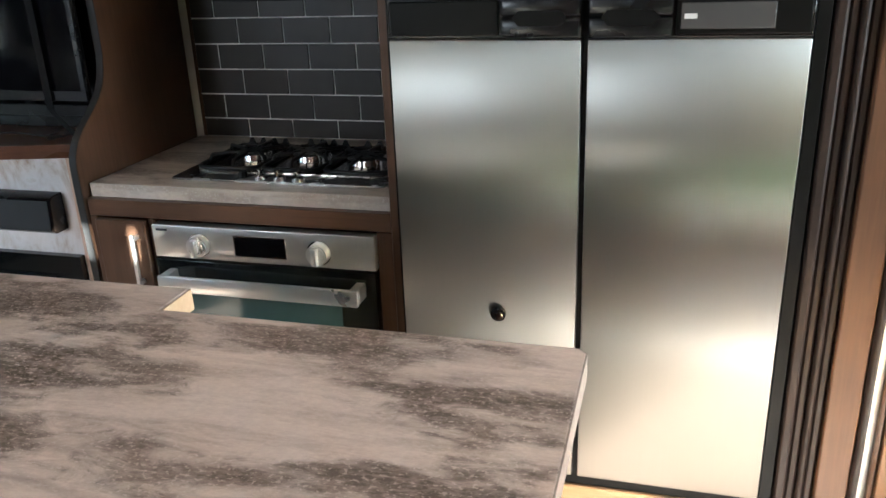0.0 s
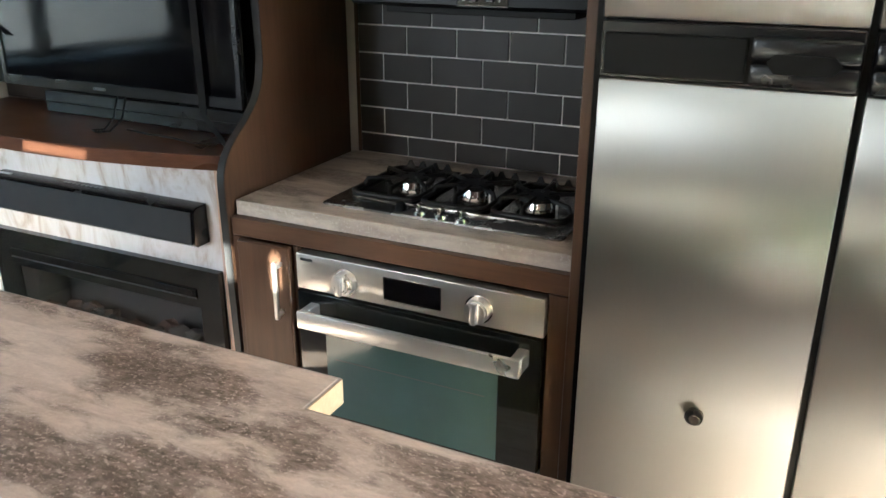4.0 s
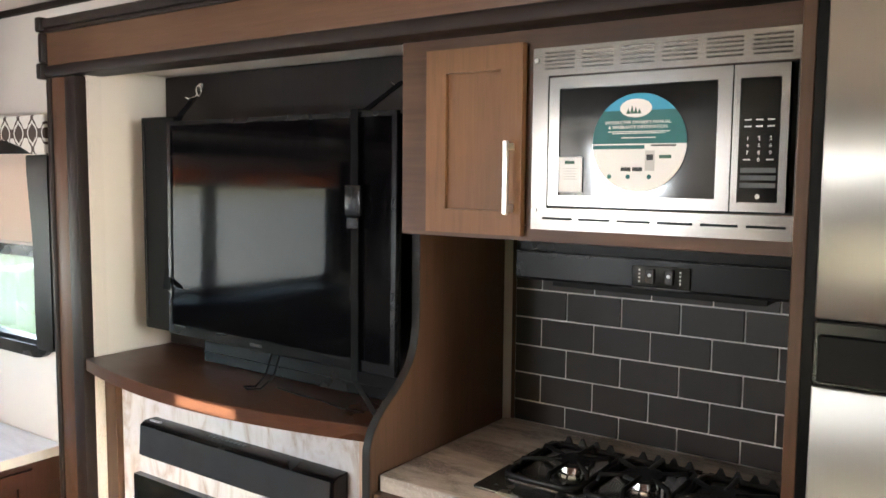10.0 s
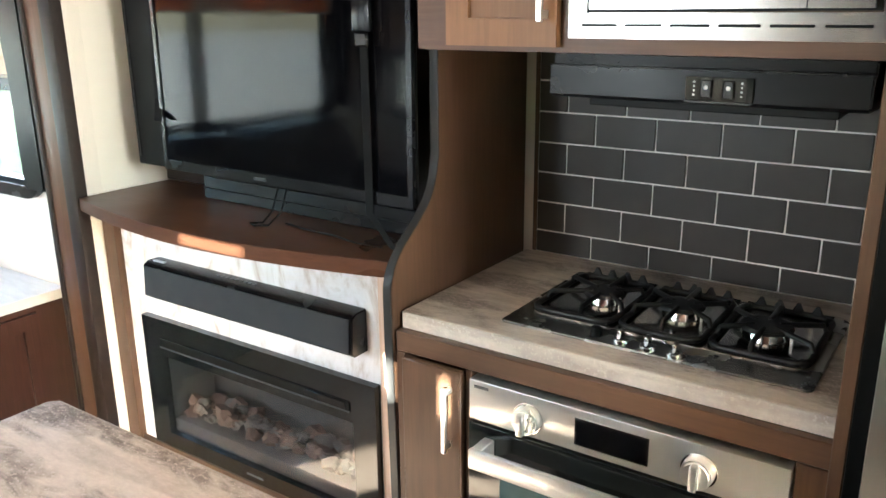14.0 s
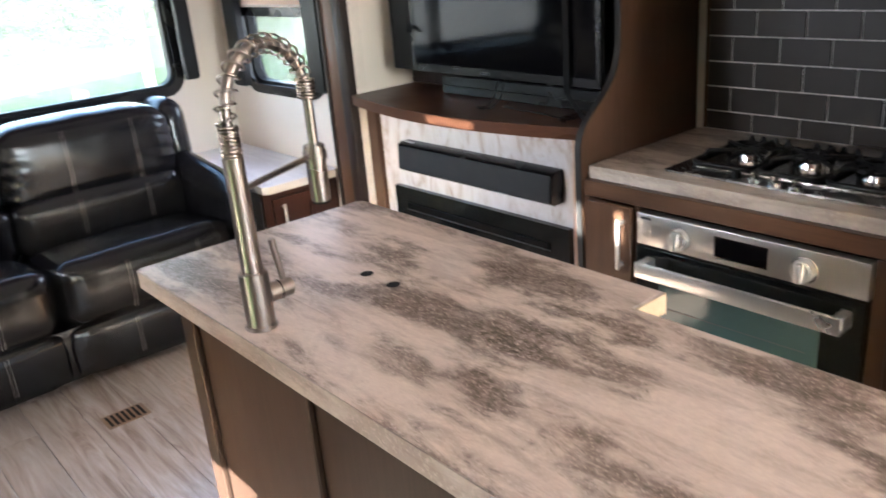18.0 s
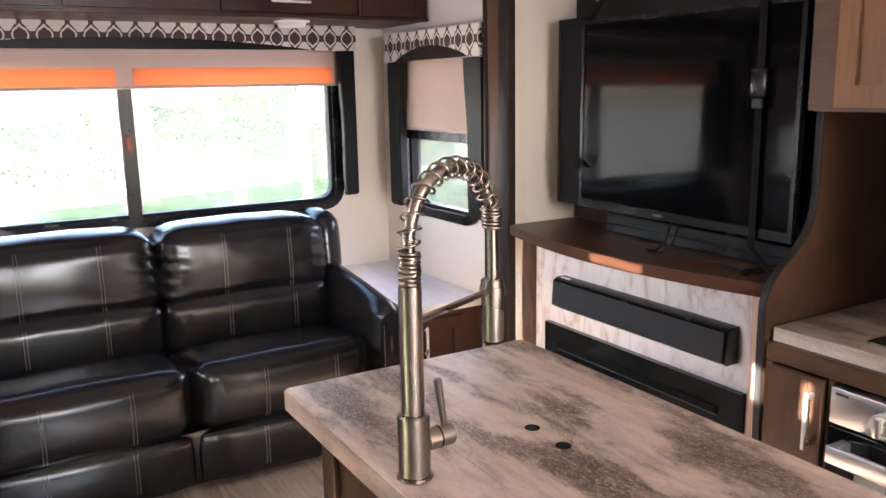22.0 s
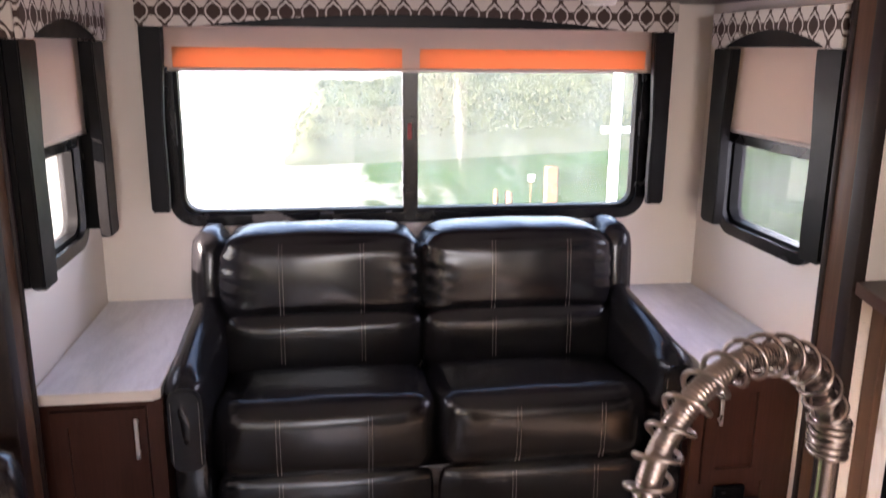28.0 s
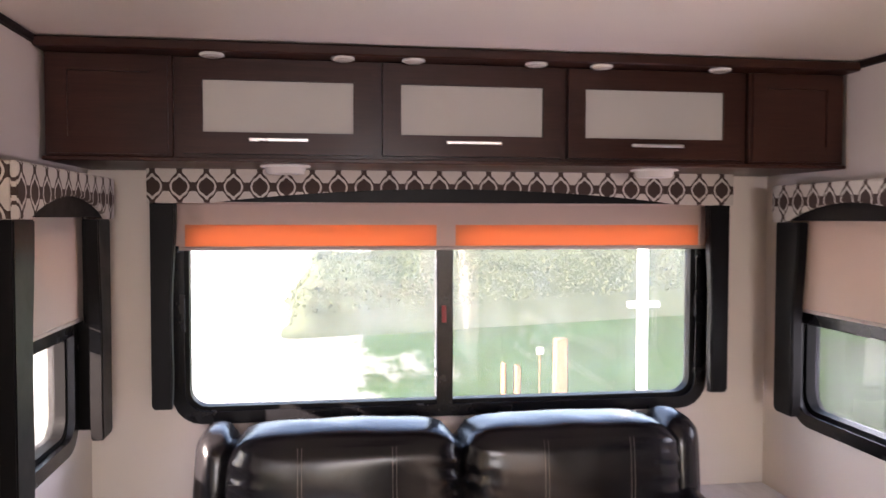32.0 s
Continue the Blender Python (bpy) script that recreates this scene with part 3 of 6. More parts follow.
structure("ceiling_slide", box(B(), (SLIDE_X0, 1.74, SLIDE_TOP), (SLIDE_X1, SLIDE_BACK, SLIDE_TOP + 0.04)), CEILING, "cream low ceiling of the slide-out", "ceiling", 0)
structure("wall_left_slide_back", wall_with_holes("y", -1.75, -0.05, -2.76, -1.29, -0.02, 1.88, [(-2.65, -2.1, 1.2, 1.76)]), WALL, "cream back wall of the opposite slide-out", "wall", 0)
for nm, x in (("wall_left_slide_end", -2.75), ("wall_left_slide_far_end", -1.35)):
    structure(nm, box(B(), (x, -1.75, -0.02), (x + 0.05, YL - 0.061, 1.88)), WALL, "cream end wall of the opposite slide-out", "wall", 0)
structure("ceiling_left_slide", box(B(), (-2.70, -1.75, 1.836), (-1.35, YL - 0.061, 1.88)), CEILING, "cream low ceiling of the opposite slide-out", "ceiling", 0)
structure("subfloor", box(B(), (XR - 0.06, YL - 0.06, -0.06), (XF + 0.06, YR + 0.06, -0.0065)), GROUT, "pale subfloor under the planks", "floor", 0)
structure("subfloor_slide", box(B(), (SLIDE_X0 - 0.05, YR + 0.061, -0.06), (SLIDE_X1 + 0.05, SLIDE_BACK + 0.05, -0.0065)), GROUT, "pale subfloor of the kitchen slide-out", "floor", 0)
structure("subfloor_left_slide", box(B(), (-2.76, -1.80, -0.06), (-1.29, YL - 0.061, -0.0065)), GROUT, "pale subfloor of the opposite slide-out", "floor", 0)

for nm, y, s in (("trim_ceiling_right", YR, -1), ("trim_ceiling_left", YL, 1)):
    structure(nm, box(B(), (XR + 0.46, y, ZC - 0.022), (XF, y + s * 0.014, ZC), 0.003), DARK_TRIM, "dark narrow trim where wall meets ceiling", "trim")


def slide_fascia(name_head, name_post, yf, s, x0, x1, far=True):
    """Moulded wooden surround of a slide-out: header with dark mouldings, and upright posts. s: which way the room lies."""
    yw = yf - s * 0.085

    def slab(u0, u1, d, z0, z1, bev=0.004):
        return box(B(), (u0, yw, z0), (u1, yf + s * d, z1), bev, 2)
    head = thing(name_head, (x0, yf, 1.815), "brown wooden header over the slide-out with dark mouldings", "trim")
    tagged(head, kind="structure")
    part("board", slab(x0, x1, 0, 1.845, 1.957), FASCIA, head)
    part("moulding", slab(x0, x1, 0.016, 1.957, 1.987, 0.008), DARK_TRIM, head, "dark upper moulding")
    part("moulding", slab(x0, x1, 0.010, 1.944, 1.956, 0.004), DARK_TRIM, head, "thin dark bead")
    part("moulding", slab(x0, x1, 0.014, 1.812, 1.846, 0.008), DARK_TRIM, head, "dark lower moulding")
    part("end_block", slab(x0 - 0.028, x0 - 0.001, 0.022, 1.948, 1.993, 0.006), DARK_TRIM, head)
    part("end_block", slab(x0 - 0.024, x0 - 0.001, 0.016, 1.856, 1.947, 0.006), DARK_TRIM, head)
    part("end_block", slab(x0 - 0.028, x0 - 0.001, 0.022, 1.806, 1.855, 0.006), DARK_TRIM, head)
    post = thing(name_post, (x0 + 0.08, yf, 0), "brown wooden upright post with dark edge mouldings", "trim")
    tagged(post, kind="structure")
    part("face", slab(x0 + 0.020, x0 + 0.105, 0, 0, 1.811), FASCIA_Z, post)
    part("moulding", slab(x0, x0 + 0.020, 0.008, 0, 1.811, 0.006), DARK_TRIM, post, "dark outer edge moulding")
    part("moulding", slab(x0 + 0.105, x0 + 0.165, 0.012, 0, 1.811, 0.010), DARK_TRIM, post, "dark inner edge moulding")
    return post


slide_fascia("trim_header_right", "trim_post_right", 1.735, -1, -2.825, 0.40)
slide_fascia("trim_header_left", "trim_post_left", -0.515, 1, -2.90, -1.24)
end_post = thing("trim_post_fridge", (0.3, 1.62, 0), "brown wooden upright post beside the fridge with ribbed dark moulding", "trim")
tagged(end_post, kind="structure")
for x0, x1, y in ((0.230, 0.252, 1.588), (0.254, 0.272, 1.600), (0.274, 0.288, 1.592), (0.290, 0.308, 1.604)):
    part("moulding", box(B(), (x0, y, 0), (x1, 1.80, 1.80), 0.005), DARK_TRIM, end_post, "dark ribbed moulding")
part("face", box(B(), (0.310, 1.592, 0), (0.374, 1.80, 1.80), 0.004), FASCIA_Z, end_post)
part("moulding", box(B(), (0.3755, 1.585, 0), (0.392, 1.80, 1.80), 0.006), DARK_TRIM, end_post, "dark outer moulding")
doorway = thing("trim_doorway", (0.53, 1.81, 0), "honey-brown wooden doorway trim on the side wall", "trim")
tagged(doorway, kind="structure")
part("upright", box(B(), (0.485, 1.802, 0), (0.555, 1.829, 2.0), 0.004), MAPLE, doorway)
part("bead", box(B(), (0.470, 1.812, 0), (0.4845, 1.829, 2.0), 0.004), FASCIA_Z, doorway)


# ---- windows ----
def window_unit(name, axis, plane, s, u0, u1, v0, v1, mullion, bar, pane_mat, label):
    """A black-framed camper window with round corners. s: which way the room lies."""
    w = thing(name, (plane, (u0 + u1) / 2, v0) if axis == "x" else ((u0 + u1) / 2, plane, v0), label, "window")
    tagged(w, kind="structure")
    lo, hi = plane - s * 0.05, plane + s * 0.022
    part("window_frame", ring(B(), rounded(u0 - 0.028, u1 + 0.028, v0 - 0.028, v1 + 0.028, 0.10), rounded(u0 + 0.014, u1 - 0.014, v0 + 0.014, v1 - 0.014, 0.065), axis, plane, hi), BLACK_SATIN, w)
    part("window_frame", ring(B(), rounded(u0, u1, v0, v1, 0.085), rounded(u0 + 0.026, u1 - 0.026, v0 + 0.026, v1 - 0.026, 0.06), axis, lo, plane - s * 0.002), BLACK, w, "recessed black inner frame")

    def at(ua, va, ub, vb, wa, wb, bev=0.003):
        return box(B(), (wa, ua, va), (wb, ub, vb), bev) if axis == "x" else box(B(), (ua, wa, va), (ub, wb, vb), bev)
    if mullion is not None:
        part("mullion", at(mullion - 0.029, v0 + 0.01, mullion + 0.029, v1 - 0.01, lo, plane + s * 0.012), BLACK_SATIN, w)
        part("latch", at(mullion - 0.012, v0 + 0.30, mullion + 0.004, v0 + 0.36, plane + s * 0.013, plane + s * 0.02), plain("red_latch", (0.25, 0.02, 0.02), 0.5), w, "small red slider latch")
    if bar is not None:
        part("crossbar", at(u0 + 0.01, bar - 0.022, u1 - 0.01, bar + 0.022, lo, plane + s * 0.02), BLACK_SATIN, w)
    cuts = [u0 + 0.02, u1 - 0.02] if mullion is None else [u0 + 0.02, mullion, u1 - 0.02]
    for a, b in zip(cuts, cuts[1:]):
        p = part("pane", at(a, v0 + 0.02, b, v1 - 0.02, plane - s * 0.036, plane - s * 0.032, 0), pane_mat, w)
        p.visible_shadow = False
    return w


window_unit("window_1", "x", XR, 1, WIN["y0"], WIN["y1"], WIN["z0"], WIN["z1"], 0.621, None, PANE, "wide two-pane rear window in a rounded black frame, dusty glass")
window_unit("window_2", "y", YR, -1, SIDE["x0"], SIDE["x1"], SIDE["z0"], SIDE["z1"], None, 1.255, PANE_SIDE, "side window in a rounded black frame with a crossbar")
window_unit("window_3", "y", YL, 1, SIDE["x0"], SIDE["x1"], SIDE["z0"], SIDE["z1"], None, 1.255, PANE_SIDE, "side window in a rounded black frame with a crossbar")


def wavy_leg(axis, u_out, u_in, z0, z1, w0, w1):
    """A padded side board of a window surround whose inner edge bows in and out."""
    d = u_in - u_out
    line = [(u_out, z0 + 0.012), (u_out, z1)]
    n = 14
    for k in range(n + 1):
        f = k / n
        line.append((u_in - d * (0.16 * math.sin(math.pi * f) ** 2 + 0.22 * f ** 3), z1 + (z0 - z1) * f))
    line.append((u_out + d * 0.12, z0))
    return prism(B(), line, axis, w0, w1, 0.004)


def valance(name, axis, plane, s, u0, u1, z0, z1, leg, leg_z, cloth, cloth_end, depth, arch, label):
    """A pelmet box of printed cloth with an arched lower edge, a dark lining and two padded side boards."""
    front = plane + s * depth
    v = thing(name, (plane, (u0 + u1) / 2, z0) if axis == "x" else ((u0 + u1) / 2, plane, z0), label, "valance", "window valances")
    n, a0, a1 = 20, u0 + 0.1 * (u1 - u0), u1 - 0.1 * (u1 - u0)
    low = [(u0, z0)] + [(a0 + (a1 - a0) * k / n, z0 + arch * math.sin(math.pi * k / n) ** 0.8) for k in range(n + 1)] + [(u1, z0)]
    part("cloth_front", prism(B(), [(u0, z1)] + low + [(u1, z1)], axis, front - s * 0.016, front, 0.003), cloth, v)
    for u, q in ((u0, 1), (u1, -1)):
        a, b = (plane, u, z0), (front - s * 0.017, u + q * 0.016, z1)
        if axis == "y":
            a, b = (u, plane, z0), (u + q * 0.016, front - s * 0.017, z1)
        part("cloth_end", box(B(), a, b, 0.003), cloth_end, v)
    a, b = (plane, u0 + 0.017, z1 - 0.014), (front - s * 0.017, u1 - 0.017, z1)
    if axis == "y":
        a, b = (u0 + 0.017, plane, z1 - 0.014), (u1 - 0.017, front - s * 0.017, z1)
    part("top_board", box(B(), a, b, 0.002), PADDED, v)
    a, b = (front - s * 0.04, u0 + 0.02, z0 + 0.004), (front - s * 0.018, u1 - 0.02, z1 - 0.015)
    if axis == "y":
        a, b = (u0 + 0.02, front - s * 0.04, z0 + 0.004), (u1 - 0.02, front - s * 0.018, z1 - 0.015)
    part("lining", box(B(), a, b, 0.002), PADDED, v, "dark lining behind the arch")
    for (o, i), z in zip(((u0 + 0.006, u0 + leg), (u1 - 0.006, u1 - leg)), leg_z):
        part("side_board", wavy_leg(axis, o, i, z, z0 - 0.001, front - s * 0.05, front - s * 0.012), PADDED, v, "dark padded side board")
        q = 1 if i > o else -1
        a, b = (plane, o, z + 0.01), (front - s * 0.051, o + q * 0.012, z0 - 0.001)
        if axis == "y":
            a, b = (o, plane, z + 0.01), (o + q * 0.012, front - s * 0.051, z0 - 0.001)
        part("side_return", box(B(), a, b, 0.002), PADDED, v)
    return v


valance("rear_valance", "x", XR, 1, -0.352, 1.632, 1.636, 1.750, 0.085, (0.97, 0.97), CLOTH_Y, CLOTH_X, 0.125, 0.05, "medallion-print valance with dark padded sides over the rear window")
valance("side_valance", "y", YR, -1, -3.66, -2.855, 1.578, 1.702, 0.14, (0.925, 0.945), CLOTH_X, CLOTH_Y, 0.097, 0.06, "medallion-print valance with dark padded sides over a side window")
valance("side_valance", "y", YL, 1, -3.72, -2.90, 1.585, 1.71, 0.14, (0.915, 0.925), CLOTH_X, CLOTH_Y, 0.115, 0.06, "medallion-print valance with dark padded sides over a side window")


def roller_shade(name, axis, plane, s, u0, u1, z0, z1, label, orange=(), cloth_mat=None):
    sh = thing(name, (plane, (u0 + u1) / 2, z0) if axis == "x" else ((u0 + u1) / 2, plane, z0), label, "window shade", "roller shades")

    def at(ua, ub, za, zb, wa, wb, bev=0.0):
        return box(B(), (wa, ua, za), (wb, ub, zb), bev) if axis == "x" else box(B(), (ua, wa, za), (ub, wb, zb), bev)
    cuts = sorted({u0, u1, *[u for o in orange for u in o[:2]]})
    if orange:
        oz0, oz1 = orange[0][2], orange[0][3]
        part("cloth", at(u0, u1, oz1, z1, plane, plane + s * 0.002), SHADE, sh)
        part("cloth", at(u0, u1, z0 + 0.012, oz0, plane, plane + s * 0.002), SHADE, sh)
        # pieces in front of glass get the orange backlit colour
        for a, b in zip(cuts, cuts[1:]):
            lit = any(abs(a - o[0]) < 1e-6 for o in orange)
            part("cloth", at(a, b, oz0, oz1, plane, plane + s * 0.002), SHADE_ORANGE if lit else SHADE, sh, "cloth coloured orange for the light behind it" if lit else "")
    else:
        part("cloth", at(u0, u1, z0 + 0.012, z1, plane, plane + s * 0.002), cloth_mat or SHADE, sh)
    part("bottom_bar", at(u0 - 0.002, u1 + 0.002, z0, z0 + 0.012, plane - s * 0.003, plane + s * 0.006, 0.003), plain("shade_bar", (0.45, 0.38, 0.33), 0.6), sh)
    part("hold_down", at(u0 + 0.004, u0 + 0.018, z0 - 0.006, z0 + 0.016, plane + s * 0.0065, plane + s * 0.011, 0.002), CHROME, sh, "small chrome hold-down")
    part("roller", at(u0, u1, z1, z1 + 0.02, plane - s * 0.008, plane + s * 0.02, 0.006), SHADE, sh)
    return sh


roller_shade("roller_shade", "x", XR + 0.032, 1, -0.285, 1.572, 1.480, 1.634, "peach roller shade over the rear window's top, its backlit glow coloured orange", ((-0.25, 0.588, 1.494, 1.566), (0.654, 1.545, 1.494, 1.566)))
roller_shade("roller_shade", "y", YR - 0.032, -1, -3.64, -3.0, 1.275, 1.60, "peach roller shade drawn half way down a side window")
roller_shade("roller_shade", "y", YL + 0.032, 1, -3.66, -3.03, 1.275, 1.60, "peach roller shade drawn half way down a side window", (), SHADE_THICK)

roller_shade("roller_shade", "y", -1.735, 1, -2.67, -2.08, 1.18, 1.79, "thick peach roller shade drawn down over the slide-out window", (), SHADE_THICK)

# ---- rear overhead cabinet ----
oc = thing("overhead_cabinet", (-3.6, 0.64, 1.745), "espresso overhead cabinet with three frosted-glass doors", "cabinet")
part("body", box(B(), (XR + 0.004, -0.552, 1.757), (-3.425, 1.822, 2.062), 0.002), ESPRESSO, oc)
part("bottom_rail", box(B(), (XR + 0.004, -0.552, 1.745), (-3.39, 1.822, 1.7565), 0.002), ESPRESSO, oc)
part("top_rail", box(B(), (-3.4245, -0.552, 2.0385), (-3.325, 1.822, 2.066), 0.004), ESPRESSO, oc)
for a, b in ((-0.548, -0.212), (1.50, 1.82)):
    part("end_panel", box(B(), (-3.4245, a, 1.758), (-3.405, b, 2.039), 0.002), ESPRESSO, oc)
    part("end_frame", ring(B(), [(a + 0.012, 1.765), (b - 0.012, 1.765), (b - 0.012, 2.032), (a + 0.012, 2.032)], [(a + 0.06, 1.81), (b - 0.06, 1.81), (b - 0.06, 1.99), (a + 0.06, 1.99)], "x", -3.4048, -3.398), ESPRESSO, oc)
for a, b in ((-0.184, 0.340), (0.371, 0.899), (0.924, 1.470)):
    g0, g1 = a + 0.053, b - 0.053
    dr = part("door", ring(B(), [(a, 1.768), (b, 1.768), (b, 2.034), (a, 2.034)], [(g0, 1.829), (g1, 1.829), (g1, 1.974), (g0, 1.974)], "x", -3.4245, -3.400), ESPRESSO, oc)
    part("glass", box(B(), (-3.416, g0 - 0.004, 1.825), (-3.410, g1 + 0.004, 1.978)), FROST, dr, "frosted glass panel")
    mid = (a + b) / 2
    h = part("handle", box(B(), (-3.384, mid - 0.082, 1.802), (-3.376, mid + 0.082, 1.812), 0.002), SILVER, dr, "brushed silver bar handle")
    for y in (mid - 0.07, mid + 0.07):
        part("handle_post", box(B(), (-3.401, y - 0.004, 1.804), (-3.383, y + 0.004, 1.810), 0.001), SILVER, dr)

PUCK = plain("puck_lens", (0.62, 0.59, 0.54), 0.4)


def puck(x, y, z, r, down, label):
    p = thing("puck_light", (x, y, z), label, "ceiling light", "small round lights")
    part("rim", cyl(B(), (x, y, z - 0.0065), (x, y, z - 0.0003), r, 28, None, 0.002), WHITE, p)
    part("lens", cyl(B(), (x, y, z - down), (x, y, z - 0.0067), r * 0.72, 28, r * 0.82), PUCK, p)


for a, b in ((-0.184, 0.340), (0.371, 0.899), (0.924, 1.470)):
    for f in (0.16, 0.84):
        puck(-3.362, a + (b - a) * f, 2.038, 0.034, 0.010, "small white round light under the cabinet crown")
for y in (0.09, 1.245):
    puck(-3.52, y, 1.745, 0.075, 0.026, "white round light under the overhead cabinet")

# ---- rear counters beside the sofa ----
def inset(line, d):
    """A closed outline moved inwards by d, corner by corner."""
    out, n = [], len(line)
    area = sum(line[k][0] * line[(k + 1) % n][1] - line[(k + 1) % n][0] * line[k][1] for k in range(n))
    for k in range(n):
        p, q, r = Vector(line[k - 1]), Vector(line[k]), Vector(line[(k + 1) % n])
        e, f = (q - p).normalized(), (r - q).normalized()
        n1, n2 = Vector((-e.y, e.x)), Vector((-f.y, f.x))
        if area < 0:
            n1, n2 = -n1, -n2
        out.append(tuple(q + (n1 + n2) * (d / max(0.3, 1 + n1.dot(n2)))))
    return out


def worktop(name, outline, z0, z1, material, edge_mat, label):
    """A laminated slab with an edge band glued round it."""
    top = thing(name, (sum(p[0] for p in outline) / len(outline), sum(p[1] for p in outline) / len(outline), z0), label, "countertop")
    part("slab", prism(B(), inset(outline, 0.0024), "z", z0 + 0.0005, z1, 0.001), material, top)
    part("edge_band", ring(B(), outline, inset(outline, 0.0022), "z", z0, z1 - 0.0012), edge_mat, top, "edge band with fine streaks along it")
    return top




def rear_unit(y0, y1, door0, door1, handle_y, vent, label):
    c = thing("side_cabinet", (-3.4, (y0 + y1) / 2, 0), label, "cabinet", "rear side cabinets")
    part("body", box(B(), (XR + 0.004, y0, 0.0), (-3.012, y1, 0.570), 0.002), ESPRESSO_Z, c)
    part("face_frame", ring(B(), [(y0, 0.0), (y1, 0.0), (y1, 0.57), (y0, 0.57)], [(door0, 0.09), (door1, 0.09), (door1, 0.54), (door0, 0.54)], "x", -3.0115, -2.995), ESPRESSO_Z, c)
    d = part("door", ring(B(), [(door0 + 0.003, 0.165), (door1 - 0.003, 0.165), (door1 - 0.003, 0.537), (door0 + 0.003, 0.537)], [(door0 + 0.05, 0.215), (door1 - 0.05, 0.215), (door1 - 0.05, 0.487), (door0 + 0.05, 0.487)], "x", -3.011, -2.988), ESPRESSO_Z, c)
    part("door_panel", box(B(), (-3.011, door0 + 0.048, 0.213), (-2.999, door1 - 0.048, 0.489)), ESPRESSO_Z, d)
    part("handle", box(B(), (-2.972, handle_y - 0.006, 0.385), (-2.964, handle_y + 0.006, 0.515), 0.002), SILVER, d, "brushed silver bar handle")
    for z in (0.40, 0.50):
        part("handle_post", box(B(), (-2.989, handle_y - 0.004, z - 0.004), (-2.971, handle_y + 0.004, z + 0.004)), SILVER, d)
    if vent:
        g = part("vent", box(B(), (-3.0, vent - 0.055, 0.085), (-2.985, vent + 0.055, 0.15), 0.004), BLACK, c, "black plastic vent grille")
        for k in range(5):
            part("slat", box(B(), (-2.985, vent - 0.048, 0.093 + 0.011 * k), (-2.981, vent + 0.048, 0.098 + 0.011 * k)), BLACK_SATIN, g)
    top = worktop("side_countertop", [(XR + 0.003, y0), (-2.985, y0), (-2.965, y0 + 0.02), (-2.965, y1 - 0.02), (-2.985, y1), (XR + 0.003, y1)], 0.5705, 0.603, REAR_LAMINATE, REAR_EDGE, "pale stone-look countertop with a beige edge on the side cabinet")
    tagged(top, group="rear side countertops")
    return c


rear_unit(1.462, YR - 0.004, 1.50, 1.73, 1.545, 1.61, "espresso wooden cabinet with a small black vent beside the sofa")
rear_unit(YL + 0.004, -0.20, -0.52, -0.245, -0.273, None, "espresso wooden cabinet with a door, beside the sofa")

# ---- kitchen island ----
isl = thing("kitchen_island", (-0.86, 0.74, 0), "kitchen island with dark panelled wooden sides", "kitchen island")
IX0, IX1, IY0, IY1 = -1.545, -0.170, 0.535, 0.925
part("body", box(B(), (IX0, IY0, 0.0), (IX1, IY1, 0.8825), 0.002), ISLAND_WOOD, isl)
part("kick_board", box(B(), (IX0 - 0.004, IY0 - 0.010, 0.0), (IX1 + 0.004, IY0 - 0.0005, 0.075), 0.002), DARK_TRIM, isl, "dark skirting along the base")
for x in (IX0 - 0.006, -1.125, -0.70, -0.245):
    part("batten", box(B(), (x, IY0 - 0.014, 0.076), (x + 0.055, IY0 - 0.0005, 0.882), 0.003), ISLAND_WOOD, isl)
for a, b in ((IX0 + 0.05, -1.126), (-1.069, -0.701), (-0.644, -0.246)):
    part("top_rail", box(B(), (a, IY0 - 0.013, 0.82), (b, IY0 - 0.0005, 0.882), 0.003), ISLAND_WOOD, isl)
for y0, y1 in ((IY0 - 0.014, 0.575), (0.745, 0.785), (0.868, 0.93)):
    part("end_batten", box(B(), (IX1 + 0.0045, y0, 0.0), (IX1 + 0.016, y1, 0.882), 0.003), END_WOOD, isl, "pale tan end batten")
part("end_panel", box(B(), (IX1 + 0.0005, IY0 + 0.001, 0.0), (IX1 + 0.004, IY1 - 0.001, 0.882)), WALL, isl, "cream end panel")
part("end_groove", box(B(), (IX1 + 0.0042, 0.786, 0.0), (IX1 + 0.0075, 0.8675, 0.882), 0.001), DARK_TRIM, isl, "dark reveal on the end")
outlet = thing("power_outlet", (IX1 + 0.006, 0.635, 0.745), "white double power outlet on the end of the island", "outlet")
part("plate", box(B(), (IX1 + 0.0042, 0.600, 0.690), (IX1 + 0.007, 0.670, 0.805), 0.003), WHITE, outlet)
for z in (0.722, 0.772):
    soc = part("socket", cyl(B(), (IX1 + 0.0072, 0.635, z), (IX1 + 0.010, 0.635, z), 0.017, 20), WHITE, outlet)
    for dy in (-0.006, 0.006):
        part("slot", box(B(), (IX1 + 0.0101, 0.635 + dy - 0.001, z), (IX1 + 0.0106, 0.635 + dy + 0.001, z + 0.008)), BLACK, soc)
    part("slot", cyl(B(), (IX1 + 0.0101, 0.635, z - 0.007), (IX1 + 0.0106, 0.635, z - 0.007), 0.0022, 8), BLACK, soc)

TOP = 0.920
SX0, SX1, SY0, SY1 = -1.492, -0.838, 0.605, 0.935      # the sink's cover


